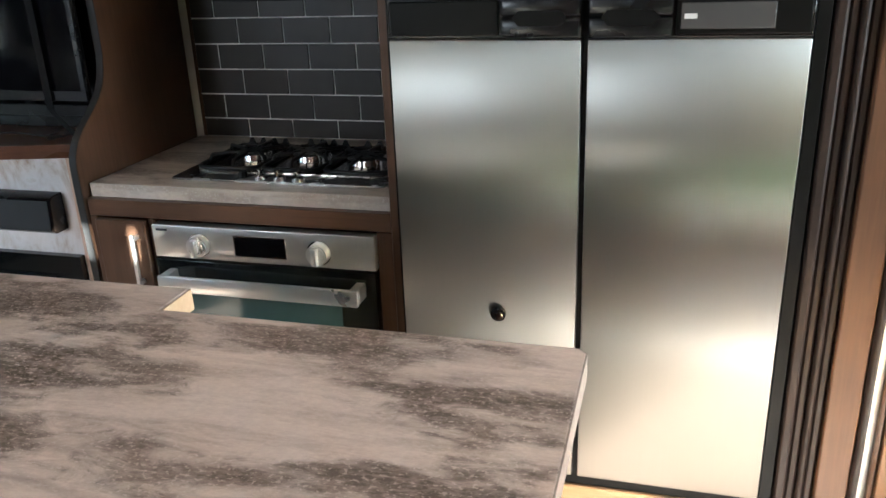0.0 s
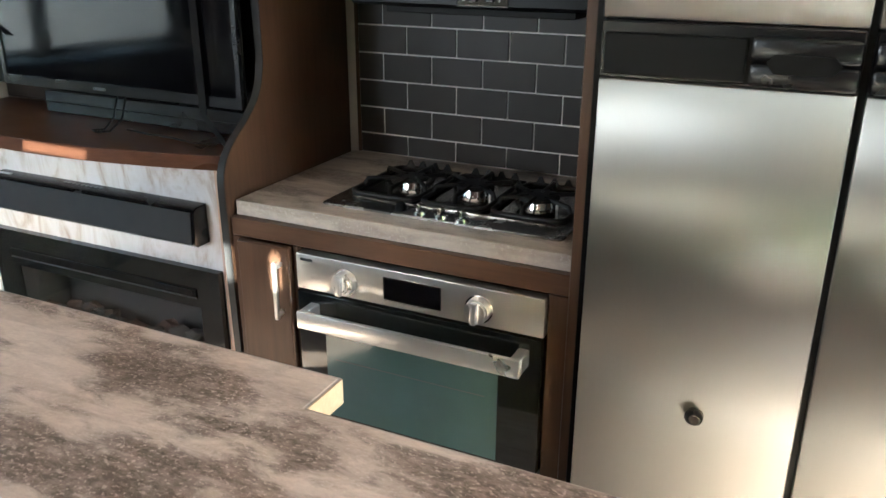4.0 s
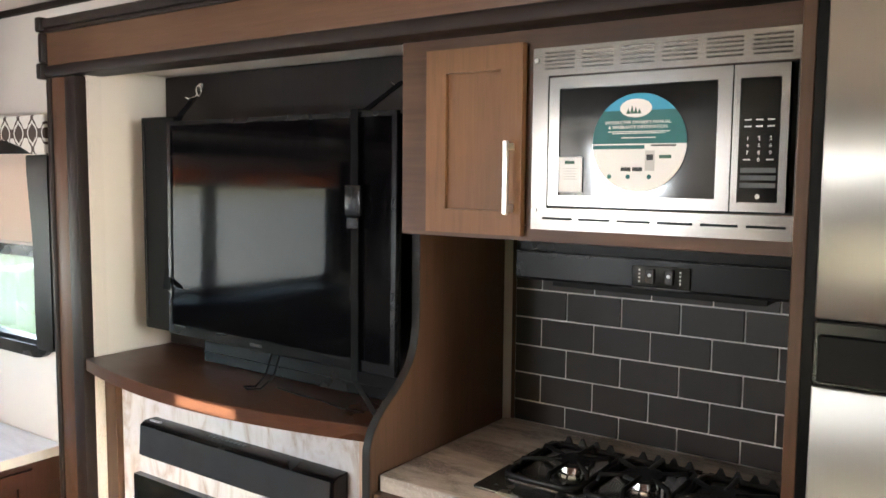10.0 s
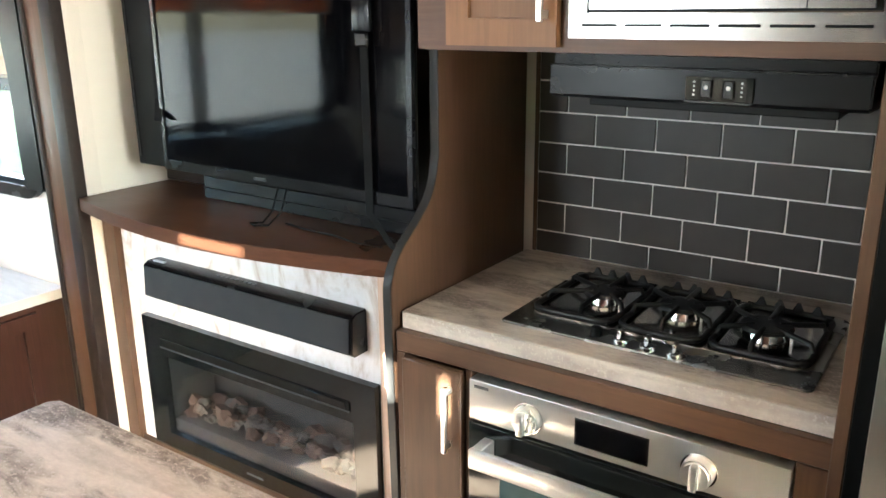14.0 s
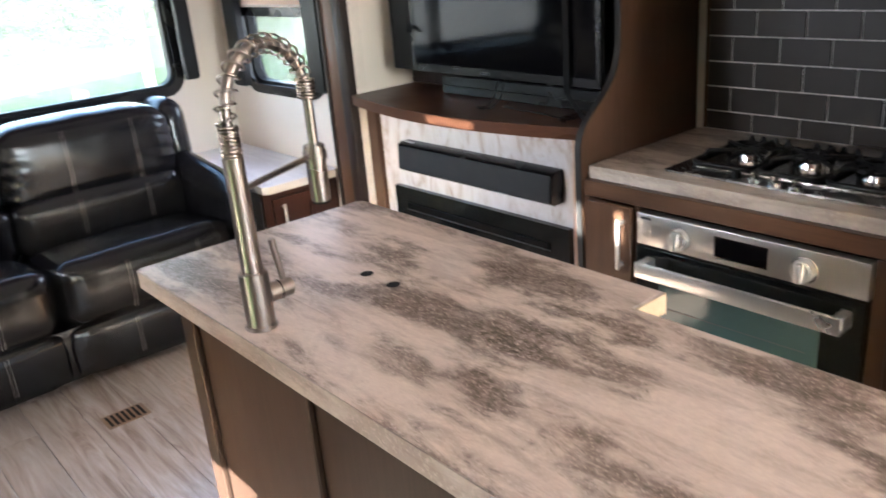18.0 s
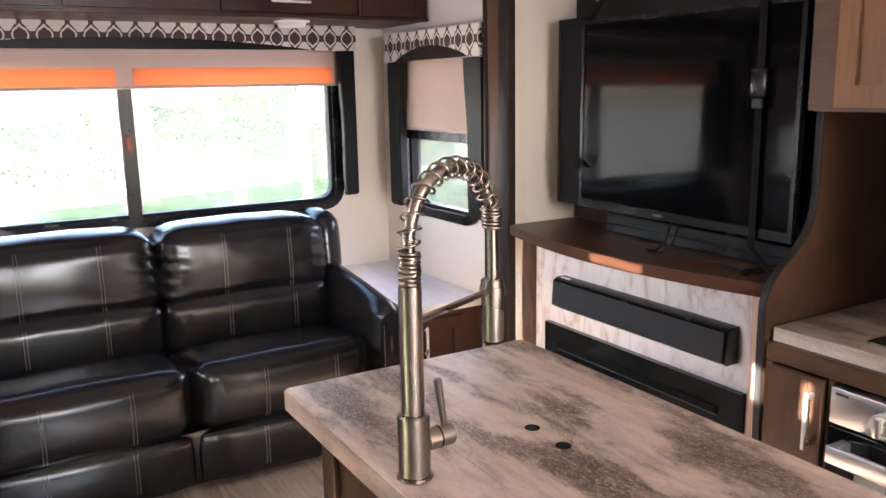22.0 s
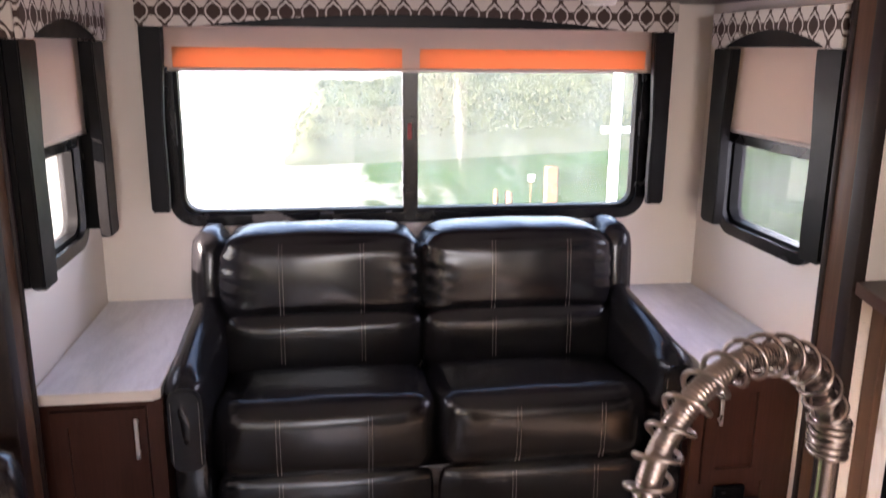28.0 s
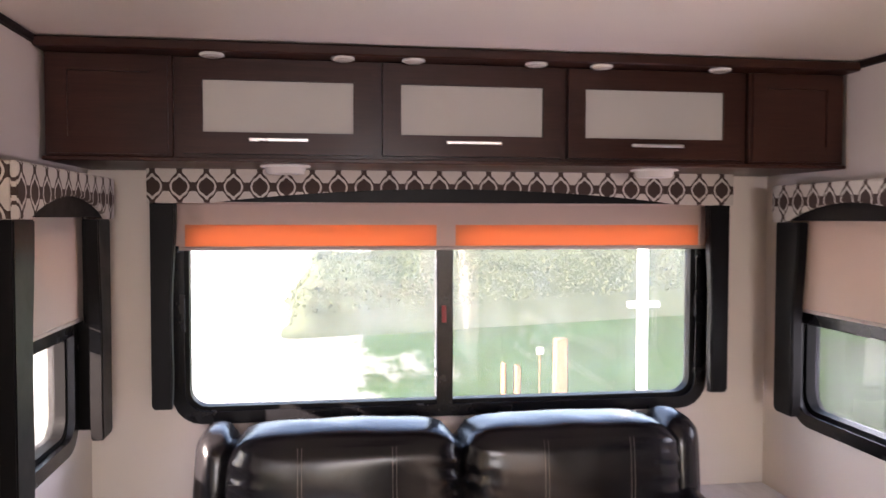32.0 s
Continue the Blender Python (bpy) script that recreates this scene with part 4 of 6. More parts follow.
top_line = [(-1.612 + 0.012, 0.473), (-0.130, 0.473), (-0.118, 0.485), (-0.118, 0.934), (-0.130, 0.946), (-0.752, 0.946), (-0.752, 1.026), (-1.600, 1.026), (-1.612, 1.014), (-1.612, 0.485)]
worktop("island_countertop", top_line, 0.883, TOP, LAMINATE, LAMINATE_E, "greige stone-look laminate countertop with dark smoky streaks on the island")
cover = thing("sink_cover", (-1.165, 0.77, TOP), "stone-look sink cover with two finger holes set into the island top", "sink cover")
bm = prism(B(), rounded(SX0 + 0.002, SX1 - 0.002, SY0 + 0.002, SY1 - 0.002, 0.02), "z", TOP + 0.0004, TOP + 0.0012, 0.0003)
part("panel", bm, LAMINATE_C, cover)
for x in (-1.212, -1.132):
    part("finger_hole", cyl(B(), (x, 0.757, TOP + 0.0014), (x, 0.757, TOP + 0.0020), 0.0125, 24), BLACK, cover, "dark finger hole")
raw = solo("countertop_edge_strip", box(B(), (-0.7515, 0.948, 0.884), (-0.7495, 1.024, 0.919), 0.0), TAN_WOOD, "bare particle-board edge of the island countertop", "countertop edge")

# ---- tap ----
FX, FY = -1.168, 0.5145
AIM = Vector((-0.365, 0.931, 0.0))
REACH, POST_Z, ARCH_Z, COIL_Z, CUP_Z, ARM_Z = 0.199, 1.204, 1.357, 1.257, 1.174, 1.150
tap = thing("kitchen_faucet", (FX, FY, TOP), "brushed nickel spring-neck kitchen faucet standing on the island", "faucet")


def fp(r, z):
    return Vector((FX, FY, 0)) + AIM * r + Vector((0, 0, z))


part("base", cyl(B(), fp(0, TOP), fp(0, TOP + 0.006), 0.027, 28, None, 0.002), NICKEL, tap)
part("body", cyl(B(), fp(0, TOP + 0.006), fp(0, TOP + 0.098), 0.0235, 28, None, 0.002), NICKEL, tap)
part("post", cyl(B(), fp(0, TOP + 0.098), fp(0, POST_Z), 0.0165, 24, None, 0.0015), NICKEL, tap)
LD = Vector((-0.05, 1, 0)).normalized()
hub0 = fp(0, TOP + 0.052) + LD * 0.018
part("lever_hub", cyl(B(), hub0, hub0 + LD * 0.046, 0.0165, 24, None, 0.002), NICKEL, tap)
part("lever_joint", cyl(B(), hub0 + LD * 0.021, hub0 + LD * 0.0235, 0.0168, 24), BLACK, tap, "dark joint line of the lever")
part("lever", cyl(B(), hub0 + LD * 0.034 + Vector((0, 0, 0.014)), hub0 + LD * 0.024 + Vector((0.0, 0, 0.088)), 0.0048, 14, 0.0062, 0.001), NICKEL, tap)


def arc(f):
    """The spring's centre line, from the post's top over the bow to the spray head."""
    rise, R = ARCH_Z - REACH / 2 - POST_Z, REACH / 2
    fall = ARCH_Z - R - COIL_Z
    total = rise + math.pi * R + fall
    s = f * total
    if s < rise:
        return fp(0, POST_Z + s)
    if s < rise + math.pi * R:
        a = (s - rise) / R
        return fp(R - R * math.cos(a), ARCH_Z - R + R * math.sin(a))
    return fp(REACH, ARCH_Z - R - (s - rise - math.pi * R))


N = 330
bm, last = B(), None
for k in range(N + 1):
    c, d = arc(k / N), (arc(min(1, k / N + 0.004)) - arc(max(0, k / N - 0.004))).normalized()
    u = d.cross(Vector((-AIM.y, AIM.x, 0))).normalized()
    w = d.cross(u)
    r = 0.0086 + (0.0009 if k % 3 == 1 else 0)
    now = [bm.verts.new(c + r * (math.cos(a) * u + math.sin(a) * w)) for a in (2 * math.pi * q / 12 for q in range(12))]
    if last:
        for q in range(12):
            bm.faces.new((last[q], last[(q + 1) % 12], now[(q + 1) % 12], now[q]))
    last = now
bmesh.ops.recalc_face_normals(bm, faces=bm.faces)
part("hose", bm, NICKEL, tap, "ribbed metal hose", 180)
pts, turns, n = [], 17, 17 * 18
ref = Vector((-AIM.y, AIM.x, 0)).normalized()
for k in range(n + 1):
    f = 0.02 + 0.96 * k / n
    c, d = arc(f), (arc(min(1, f + 0.004)) - arc(max(0, f - 0.004))).normalized()
    e = d.cross(ref).normalized()
    a = 2 * math.pi * turns * k / n
    pts.append(c + 0.0152 * (math.cos(a) * ref + math.sin(a) * e))
part("spring", sweep(B(), pts, 0.0021, 7), NICKEL, tap, "open coil spring", 180)


def tight_coil(p, q, r, count):
    """One wire wound close."""
    d = (q - p).normalized()
    e = ref.cross(d)
    n = count * 18
    return sweep(B(), [p + (q - p) * (k / n) + r * (math.cos(2 * math.pi * k / 18) * ref + math.sin(2 * math.pi * k / 18) * e) for k in range(n + 1)], 0.0030, 6)


part("coil_collar", tight_coil(fp(0, POST_Z), fp(0, POST_Z + 0.048), 0.0138, 8), NICKEL, tap, "tight coil at the foot of the spring", 180)
part("coil_collar", tight_coil(fp(REACH, COIL_Z - 0.004), fp(REACH, COIL_Z + 0.030), 0.0138, 6), NICKEL, tap, "tight coil at the end of the spring", 180)
part("spray_hose", cyl(B(), fp(REACH, CUP_Z - 0.005), fp(REACH, COIL_Z), 0.0088, 16), NICKEL, tap)
part("spray_head", cyl(B(), fp(REACH, CUP_Z - 0.100), fp(REACH, CUP_Z), 0.0170, 24, 0.0185, 0.002), NICKEL, tap)
part("nozzle", cyl(B(), fp(REACH, CUP_Z - 0.104), fp(REACH, CUP_Z - 0.1005), 0.0150, 24), BLACK, tap, "dark rubber nozzle")
part("support_arm", cyl(B(), fp(0.012, ARM_Z), fp(REACH - 0.014, CUP_Z - 0.018), 0.0052, 14), NICKEL, tap)
part("arm_ring", cyl(B(), fp(REACH, CUP_Z - 0.028), fp(REACH, CUP_Z - 0.010), 0.0205, 24, None, 0.002), NICKEL, tap)

# ---- hob counter and base units ----
kb = thing("base_cabinet", (-1.07, 1.95, 0), "cherry-brown wooden base cabinet holding the oven", "cabinet")
KX0, KX1, KY = -1.492, -0.642, 1.700
part("side_panel", box(B(), (KX0, KY + 0.012, 0.09), (-1.475, 2.262, 0.824), 0.001), CHERRY, kb)
part("top_rail", box(B(), (KX0, KY, 0.778), (KX1, KY + 0.02, 0.824), 0.002), CHERRY_X, kb)
part("stile", box(B(), (-0.692, KY, 0.09), (KX1, KY + 0.02, 0.777), 0.002), CHERRY, kb)
part("stile", box(B(), (-1.318, KY + 0.001, 0.09), (-1.3035, KY + 0.02, 0.777), 0.001), CHERRY, kb)
part("bottom_rail", box(B(), (-1.303, KY, 0.09), (-0.6925, KY + 0.02, 0.262), 0.002), CHERRY_X, kb)
part("stile", box(B(), (KX0, KY, 0.09), (-1.470, KY + 0.02, 0.777), 0.002), CHERRY, kb)
d = part("door", box(B(), (-1.467, KY - 0.016, 0.115), (-1.320, KY + 0.002, 0.774), 0.003), CHERRY, kb)
part("handle", box(B(), (-1.349, KY - 0.046, 0.600), (-1.338, KY - 0.036, 0.745), 0.002), SILVER, d, "brushed silver bar handle")
for z in (0.612, 0.733):
    part("handle_post", box(B(), (-1.348, KY - 0.037, z - 0.006), (-1.339, KY - 0.0155, z + 0.006), 0.001), SILVER, d)
part("back_panel", box(B(), (-1.474, 2.20, 0.09), (KX1, 2.262, 0.82)), CHERRY, kb)

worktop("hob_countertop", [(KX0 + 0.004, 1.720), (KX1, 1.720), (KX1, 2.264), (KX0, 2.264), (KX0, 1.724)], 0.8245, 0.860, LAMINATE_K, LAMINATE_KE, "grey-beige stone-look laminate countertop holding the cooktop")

# ---- oven ----
ov = thing("wall_oven", (-1.0, 1.69, 0.254), "stainless steel built-in oven with a dark tinted glass door", "oven")
part("body", box(B(), (-1.300, 1.722, 0.26), (-0.695, 2.19, 0.766)), BLACK, ov)
cp = part("control_panel", box(B(), (-1.301, 1.688, 0.68), (-0.695, 1.721, 0.768), 0.003, 2), STEEL_OVEN, ov)
part("display", box(B(), (-1.066, 1.6865, 0.699), (-0.930, 1.6885, 0.748), 0.001), SCREEN, cp, "black display with a thin steel rim")
part("display_rim", ring(B(), [(-1.069, 0.696), (-0.927, 0.696), (-0.927, 0.751), (-1.069, 0.751)], [(-1.066, 0.699), (-0.93, 0.699), (-0.93, 0.748), (-1.066, 0.748)], "y", 1.6860, 1.6884), CHROME, cp)
for x in (-1.166, -0.838):
    kn = part("knob", cyl(B(), (x, 1.662, 0.72), (x, 1.6875, 0.72), 0.0265, 32, 0.0285, 0.004), SILVER, cp, "silver rotary knob")
    part("grip", box(B(), (x - 0.007, 1.648, 0.697), (x + 0.007, 1.663, 0.743), 0.003, 2), SILVER, kn)
    part("skirt", cyl(B(), (x, 1.6835, 0.72), (x, 1.6879, 0.72), 0.0315, 32), CHROME, kn)
part("brand_mark", box(B(), (-1.288, 1.6868, 0.752), (-1.256, 1.6879, 0.758)), GREY_TRIM, cp, "small grey printed mark")
dr = part("door", box(B(), (-1.300, 1.684, 0.344), (-0.696, 1.7215, 0.676), 0.003, 2), GLASS_BLACK, ov, "black glass oven door")
part("window", box(B(), (-1.225, 1.6822, 0.359), (-0.790, 1.6838, 0.582), 0.0), OVEN_GLASS, dr, "blue-green tinted glass")
part("rack", box(B(), (-1.20, 1.6815, 0.514), (-0.82, 1.6821, 0.5165)), GREY_TRIM, dr, "faint oven rack behind the glass")
part("lower_trim", box(B(), (-1.300, 1.682, 0.271), (-0.696, 1.7215, 0.3435), 0.003), STEEL_OVEN, dr, "stainless lower strip")
part("brand_mark", box(B(), (-1.022, 1.6812, 0.298), (-0.968, 1.6819, 0.312)), GREY_TRIM, dr, "small grey maker's plate")
hd = part("handle", box(B(), (-1.262, 1.622, 0.612), (-0.722, 1.634, 0.654), 0.003, 2), SILVER, dr, "flat silver handle bar")
for x0, x1 in ((-1.262, -1.238), (-0.746, -0.722)):
    part("handle_bracket", box(B(), (x0, 1.6345, 0.614), (x1, 1.6838, 0.652), 0.002), SILVER, hd)

# ---- cooktop ----
ck = thing("cooktop", (-0.99, 1.965, 0.860), "three-burner gas cooktop with black grates set into the counter", "cooktop")
CZ = 0.860
part("plate", prism(B(), rounded(-1.286, -0.694, 1.780, 2.152, 0.012), "z", CZ + 0.0004, CZ + 0.006, 0.002), plain("dark_steel", (0.36, 0.345, 0.33), 0.26, 0.95, 0.08), ck, "dark stainless plate")
part("pan", prism(B(), rounded(-1.258, -0.716, 1.852, 2.125, 0.03), "z", CZ + 0.0062, CZ + 0.0082, 0.0008), plain("pan_steel", (0.62, 0.60, 0.58), 0.16, 1.0, 0.08), ck, "bright steel burner pan")
for x, y, r in ((-1.150, 1.985, 0.043), (-0.985, 1.995, 0.047), (-0.815, 1.975, 0.051)):
    bn = part("burner", cyl(B(), (x, y, CZ + 0.0084), (x, y, CZ + 0.026), r * 0.85, 28, r * 0.75, 0.002), CHROME, ck, "bright burner ring")
    part("cap", cyl(B(), (x, y, CZ + 0.0262), (x, y, CZ + 0.034), r, 28, r * 0.92, 0.002), IRON, bn, "black burner cap")
    part("igniter", cyl(B(), (x + r * 0.95, y - 0.012, CZ + 0.0084), (x + r * 0.95, y - 0.012, CZ + 0.028), 0.0028, 8), WHITE, bn)
for x0, x1, cx, cy in ((-1.262, -1.078, -1.150, 1.985), (-1.074, -0.902, -0.985, 1.995), (-0.898, -0.712, -0.815, 1.975)):
    bm = B()
    y0, y1, zt = 1.860, 2.118, CZ + 0.032
    loop = [(u, v, zt - 0.018) for u, v in rounded(x0 + 0.006, x1 - 0.006, y0, y1, 0.03, 4)]
    sweep(bm, loop, 0.0062, 8, True)
    for u, v in ((x0 + 0.016, y0 + 0.01), (x1 - 0.016, y0 + 0.01), (x0 + 0.016, y1 - 0.01), (x1 - 0.016, y1 - 0.01)):
        cyl(bm, (u, v, CZ + 0.0064), (u, v, zt - 0.012), 0.006, 8)
    for k in range(6):
        a = radians(30 + 60 * k)
        far = 0.12
        u, v = cx + far * math.cos(a), cy + far * math.sin(a)
        u, v = min(max(u, x0 + 0.006), x1 - 0.006), min(max(v, y0), y1)
        tip = (cx + 0.024 * math.cos(a), cy + 0.024 * math.sin(a), zt)
        sweep(bm, [(u, v, zt - 0.018), (u * 0.9 + tip[0] * 0.1, v * 0.9 + tip[1] * 0.1, zt - 0.001), tip], 0.0055, 8)
    for k in range(4):
        u = x0 + 0.038 + 0.036 * k
        prism(bm, [(u - 0.012, zt - 0.015), (u + 0.012, zt - 0.015), (u + 0.003, zt + 0.003), (u - 0.003, zt + 0.003)], "y", y1 - 0.004, y1 + 0.004, 0.001)
    part("grate", bm, IRON, ck, "black cast-iron grate", 60)
part("igniter_button", cyl(B(), (-1.087, 1.806, CZ + 0.0062), (-1.087, 1.806, CZ + 0.026), 0.012, 20, 0.010, 0.002), BLACK, ck, "black push button")
for x, y in ((-1.034, 1.800), (-0.980, 1.797), (-0.927, 1.794)):
    k = part("knob", cyl(B(), (x, y, CZ + 0.0062), (x, y, CZ + 0.016), 0.0175, 24, 0.016, 0.002), CHROME, ck, "polished control knob")
    part("grip", box(B(), (x - 0.0045, y - 0.013, CZ + 0.0162), (x + 0.0045, y + 0.013, CZ + 0.034), 0.002), CHROME, k)
for k in range(6):
    x = -1.262 + 0.092 * k
    bm = B()
    for j in range(3):
        box(bm, (x, 2.128 + 0.010 * j, CZ + 0.0062), (x + 0.078, 2.133 + 0.010 * j, CZ + 0.0082), 0.0005)
    part("vent_rib", bm, BLACK_SATIN, ck, "raised vent ribs")

# ---- splashback, hood, upper cabinets ----
splash = thing("wall_splashback", (-1.05, 2.27, 0.868), "dark slate-grey subway tiles with pale joints behind the cooktop", "splashback")
tagged(splash, kind="structure")
part("grout", box(B(), (-1.462, 2.265, 0.8605), (KX1, 2.288, 1.39)), GROUT, splash, "pale grout")
part("edge_strip", box(B(), (-1.474, 2.262, 0.8605), (-1.4625, 2.288, 1.39), 0.002), CHERRY, splash, "brown edge strip")
tile_cache = {}
lines = [0.8610] + [0.919 + 0.0760 * k for k in range(7)]
for r, (za, zb) in enumerate(zip(lines, lines[1:])):
    zb = min(zb, 1.389)
    xs, x = [-1.4620], -1.309 if r % 2 == 0 else -1.383
    while x < KX1 - 0.001:
        xs.append(x)
        x += 0.150
    xs.append(KX1)
    for a, b in zip(xs, xs[1:]):
        key = (round(b - a, 3), round(zb - za, 3))
        if key not in tile_cache:
            w, h = b - a - 0.0042, zb - za - 0.0042
            tile_cache[key] = mesh_of("tile", box(B(), (0, -0.006, 0), (w, 0.003, h), 0.0012), TILE)
        o = new("tile", tile_cache[key])
        o.parent = splash
        o.location = Vector((a + 0.0021, 2.2665, za + 0.0021)) - base_of(splash)

hood = thing("range_hood", (-0.93, 2.0, 1.316), "slim black range hood with two rocker switches under the microwave", "range hood")
part("body", prism(B(), [(2.262, 1.391), (1.822, 1.391), (1.822, 1.374), (1.806, 1.370), (1.803, 1.322), (1.812, 1.316), (2.262, 1.300)], "x", -1.200, -0.668, 0.003), HOOD_BLACK, hood)
part("top_lip", box(B(), (-1.199, 1.8035, 1.3702), (-0.669, 1.8215, 1.3735), 0.001), BLACK_SATIN, hood, "lip along the top edge")
part("filter", box(B(), (-1.15, 1.87, 1.296), (-0.72, 2.20, 1.3105), 0.002), BLACK, hood, "dark mesh filter underneath")
sw = part("switch_plate", box(B(), (-0.948, 1.8000, 1.321), (-0.838, 1.8028, 1.362), 0.001), GLASS_BLACK, hood, "glossy switch plate")
part("plate_rim", box(B(), (-0.948, 1.7988, 1.3195), (-0.838, 1.8024, 1.3222), 0.0005), GREY_TRIM, sw)
for x in (-0.912, -0.876):
    part("rocker", box(B(), (x - 0.009, 1.7945, 1.328), (x + 0.009, 1.7999, 1.357), 0.002), BLACK_SATIN, sw)
    part("mark", cyl(B(), (x, 1.7938, 1.345), (x, 1.7944, 1.345), 0.0035, 10), PALE_INK, sw)
for x in (-0.933, -0.856):
    for z in (1.331, 1.338, 1.345, 1.352):
        part("mark", box(B(), (x - 0.0015, 1.7994, z), (x + 0.0015, 1.7999, z + 0.0028)), PALE_INK, sw)

UY = 1.800
uc = thing("upper_cabinet", (-1.07, 2.0, 1.395), "cherry-brown wooden upper cabinet with one door beside the microwave", "cabinet")
part("body", box(B(), (-1.492, UY + 0.021, 1.3955), (-1.165, 2.26, 1.822)), CHERRY, uc)
part("face_frame", ring(B(), [(-1.492, 1.395), (KX1, 1.395), (KX1, 1.826), (-1.492, 1.826)], [(-1.400, 1.425), (-1.176, 1.425), (-1.176, 1.785), (-1.400, 1.785)], "y", UY, UY + 0.02), CHERRY_X, uc)
part("bottom_board", box(B(), (-1.492, UY + 0.0205, 1.3925), (KX1, 2.262, 1.395)), CHERRY_X, uc)
d = part("door", ring(B(), [(-1.413, 1.404), (-1.178, 1.404), (-1.178, 1.786), (-1.413, 1.786)], [(-1.363, 1.454), (-1.228, 1.454), (-1.228, 1.736), (-1.363, 1.736)], "y", UY - 0.019, UY - 0.0005), MAPLE, uc)
part("door_panel", box(B(), (-1.365, UY - 0.010, 1.452), (-1.226, UY - 0.001, 1.738), 0.0), MAPLE, d)
part("handle", box(B(), (-1.204, UY - 0.050, 1.448), (-1.193, UY - 0.041, 1.594), 0.002), SILVER, d, "brushed silver bar handle")
for z in (1.460, 1.582):
    part("handle_post", box(B(), (-1.203, UY - 0.042, z - 0.007), (-1.194, UY - 0.0188, z + 0.007), 0.001), SILVER, d)

mw = thing("microwave", (-0.9, 1.778, 1.418), "stainless steel built-in microwave in a slotted steel trim frame", "microwave")
MF = UY - 0.012
trim = part("trim_frame", ring(B(), [(-1.158, 1.42), (-0.655, 1.42), (-0.655, 1.772), (-1.158, 1.772)], [(-1.124, 1.462), (-0.668, 1.462), (-0.668, 1.718), (-1.124, 1.718)], "y", MF, UY - 0.0005), STEEL_MW, mw, "steel trim frame")
for g in range(6):
    x0 = -1.132 + 0.078 * g
    for k in range(5):
        part("louvre", box(B(), (x0, MF - 0.0035, 1.73 + 0.0076 * k), (x0 + 0.062, MF - 0.0003, 1.7325 + 0.0076 * k), 0.001), STEEL_MW, trim)
    part("slot", box(B(), (x0, MF - 0.0022, 1.44), (x0 + 0.064, MF - 0.0002, 1.4445), 0.001), BLACK, trim, "dark vent slot")
for x, z in ((-1.150, 1.748), (-1.150, 1.458)):
    part("screw", cyl(B(), (x, MF - 0.003, z), (x, MF - 0.0002, z), 0.0045, 14), CHROME, trim)
part("body", box(B(), (-1.122, UY - 0.008, 1.464), (-0.670, 2.20, 1.716)), BLACK, mw)
MD = MF - 0.018
d = part("door", ring(B(), [(-1.112, 1.468), (-0.768, 1.468), (-0.768, 1.712), (-1.112, 1.712)], [(-1.090, 1.488), (-0.792, 1.488), (-0.792, 1.69), (-1.090, 1.69)], "y", MD, MF + 0.001), STEEL_MW, mw, "steel door frame")
part("window", box(B(), (-1.092, MD + 0.003, 1.486), (-0.790, MD + 0.006, 1.692)), GLASS_BLACK, d, "black glass")
cpan = part("control_panel", ring(B(), [(-0.766, 1.468), (-0.677, 1.468), (-0.677, 1.712), (-0.766, 1.712)], [(-0.755, 1.484), (-0.690, 1.484), (-0.690, 1.69), (-0.755, 1.69)], "y", MD, MF + 0.001), STEEL_MW, mw)
part("keypad", box(B(), (-0.756, MD + 0.002, 1.483), (-0.689, MD + 0.005, 1.691)), GLASS_BLACK, cpan, "black keypad")
for r, row in enumerate(("123", "456", "789", " 0 ")):
    for c, ch in enumerate(row):
        if ch != " ":
            text_part("digit", ch, (-0.741 + 0.0185 * c, MD + 0.0016, 1.5875 - 0.0118 * r), 0.0085, PALE_INK, cpan)
for z in (1.62, 1.609, 1.554):
    for c in range(3):
        if not (z == 1.554 and c == 1):
            part("key_label", box(B(), (-0.747 + 0.0185 * c, MD + 0.0014, z), (-0.736 + 0.0185 * c, MD + 0.0019, z + 0.0022)), PALE_INK, cpan)
for r in range(3):
    part("soft_key", box(B(), (-0.751, MD + 0.0012, 1.5335 - 0.0125 * r), (-0.694, MD + 0.0019, 1.5415 - 0.0125 * r), 0.001), GREY_TRIM, cpan, "grey soft keys")
part("hand_symbol", cyl(B(), (-0.722, MD + 0.0013, 1.494), (-0.722, MD + 0.0019, 1.494), 0.004, 10), PALE_INK, cpan)

st = thing("round_sticker", (-0.97, MD, 1.588), "large round teal and white information sticker on the microwave door", "sticker")
SXc, SZc, SR, SY = -0.931, 1.586, 0.0885, MD - 0.0005


def disc_piece(z_lo, z_hi, y0, y1):
    line = []
    n = 40
    for k in range(n + 1):
        z = z_hi + (z_lo - z_hi) * k / n
        line.append((SXc - math.sqrt(max(0, SR ** 2 - (z - SZc) ** 2)), z))
    for k in range(n, -1, -1):
        z = z_hi + (z_lo - z_hi) * k / n
        line.append((SXc + math.sqrt(max(0, SR ** 2 - (z - SZc) ** 2)) + 1e-6, z))
    return prism(B(), line, "y", y0, y1)


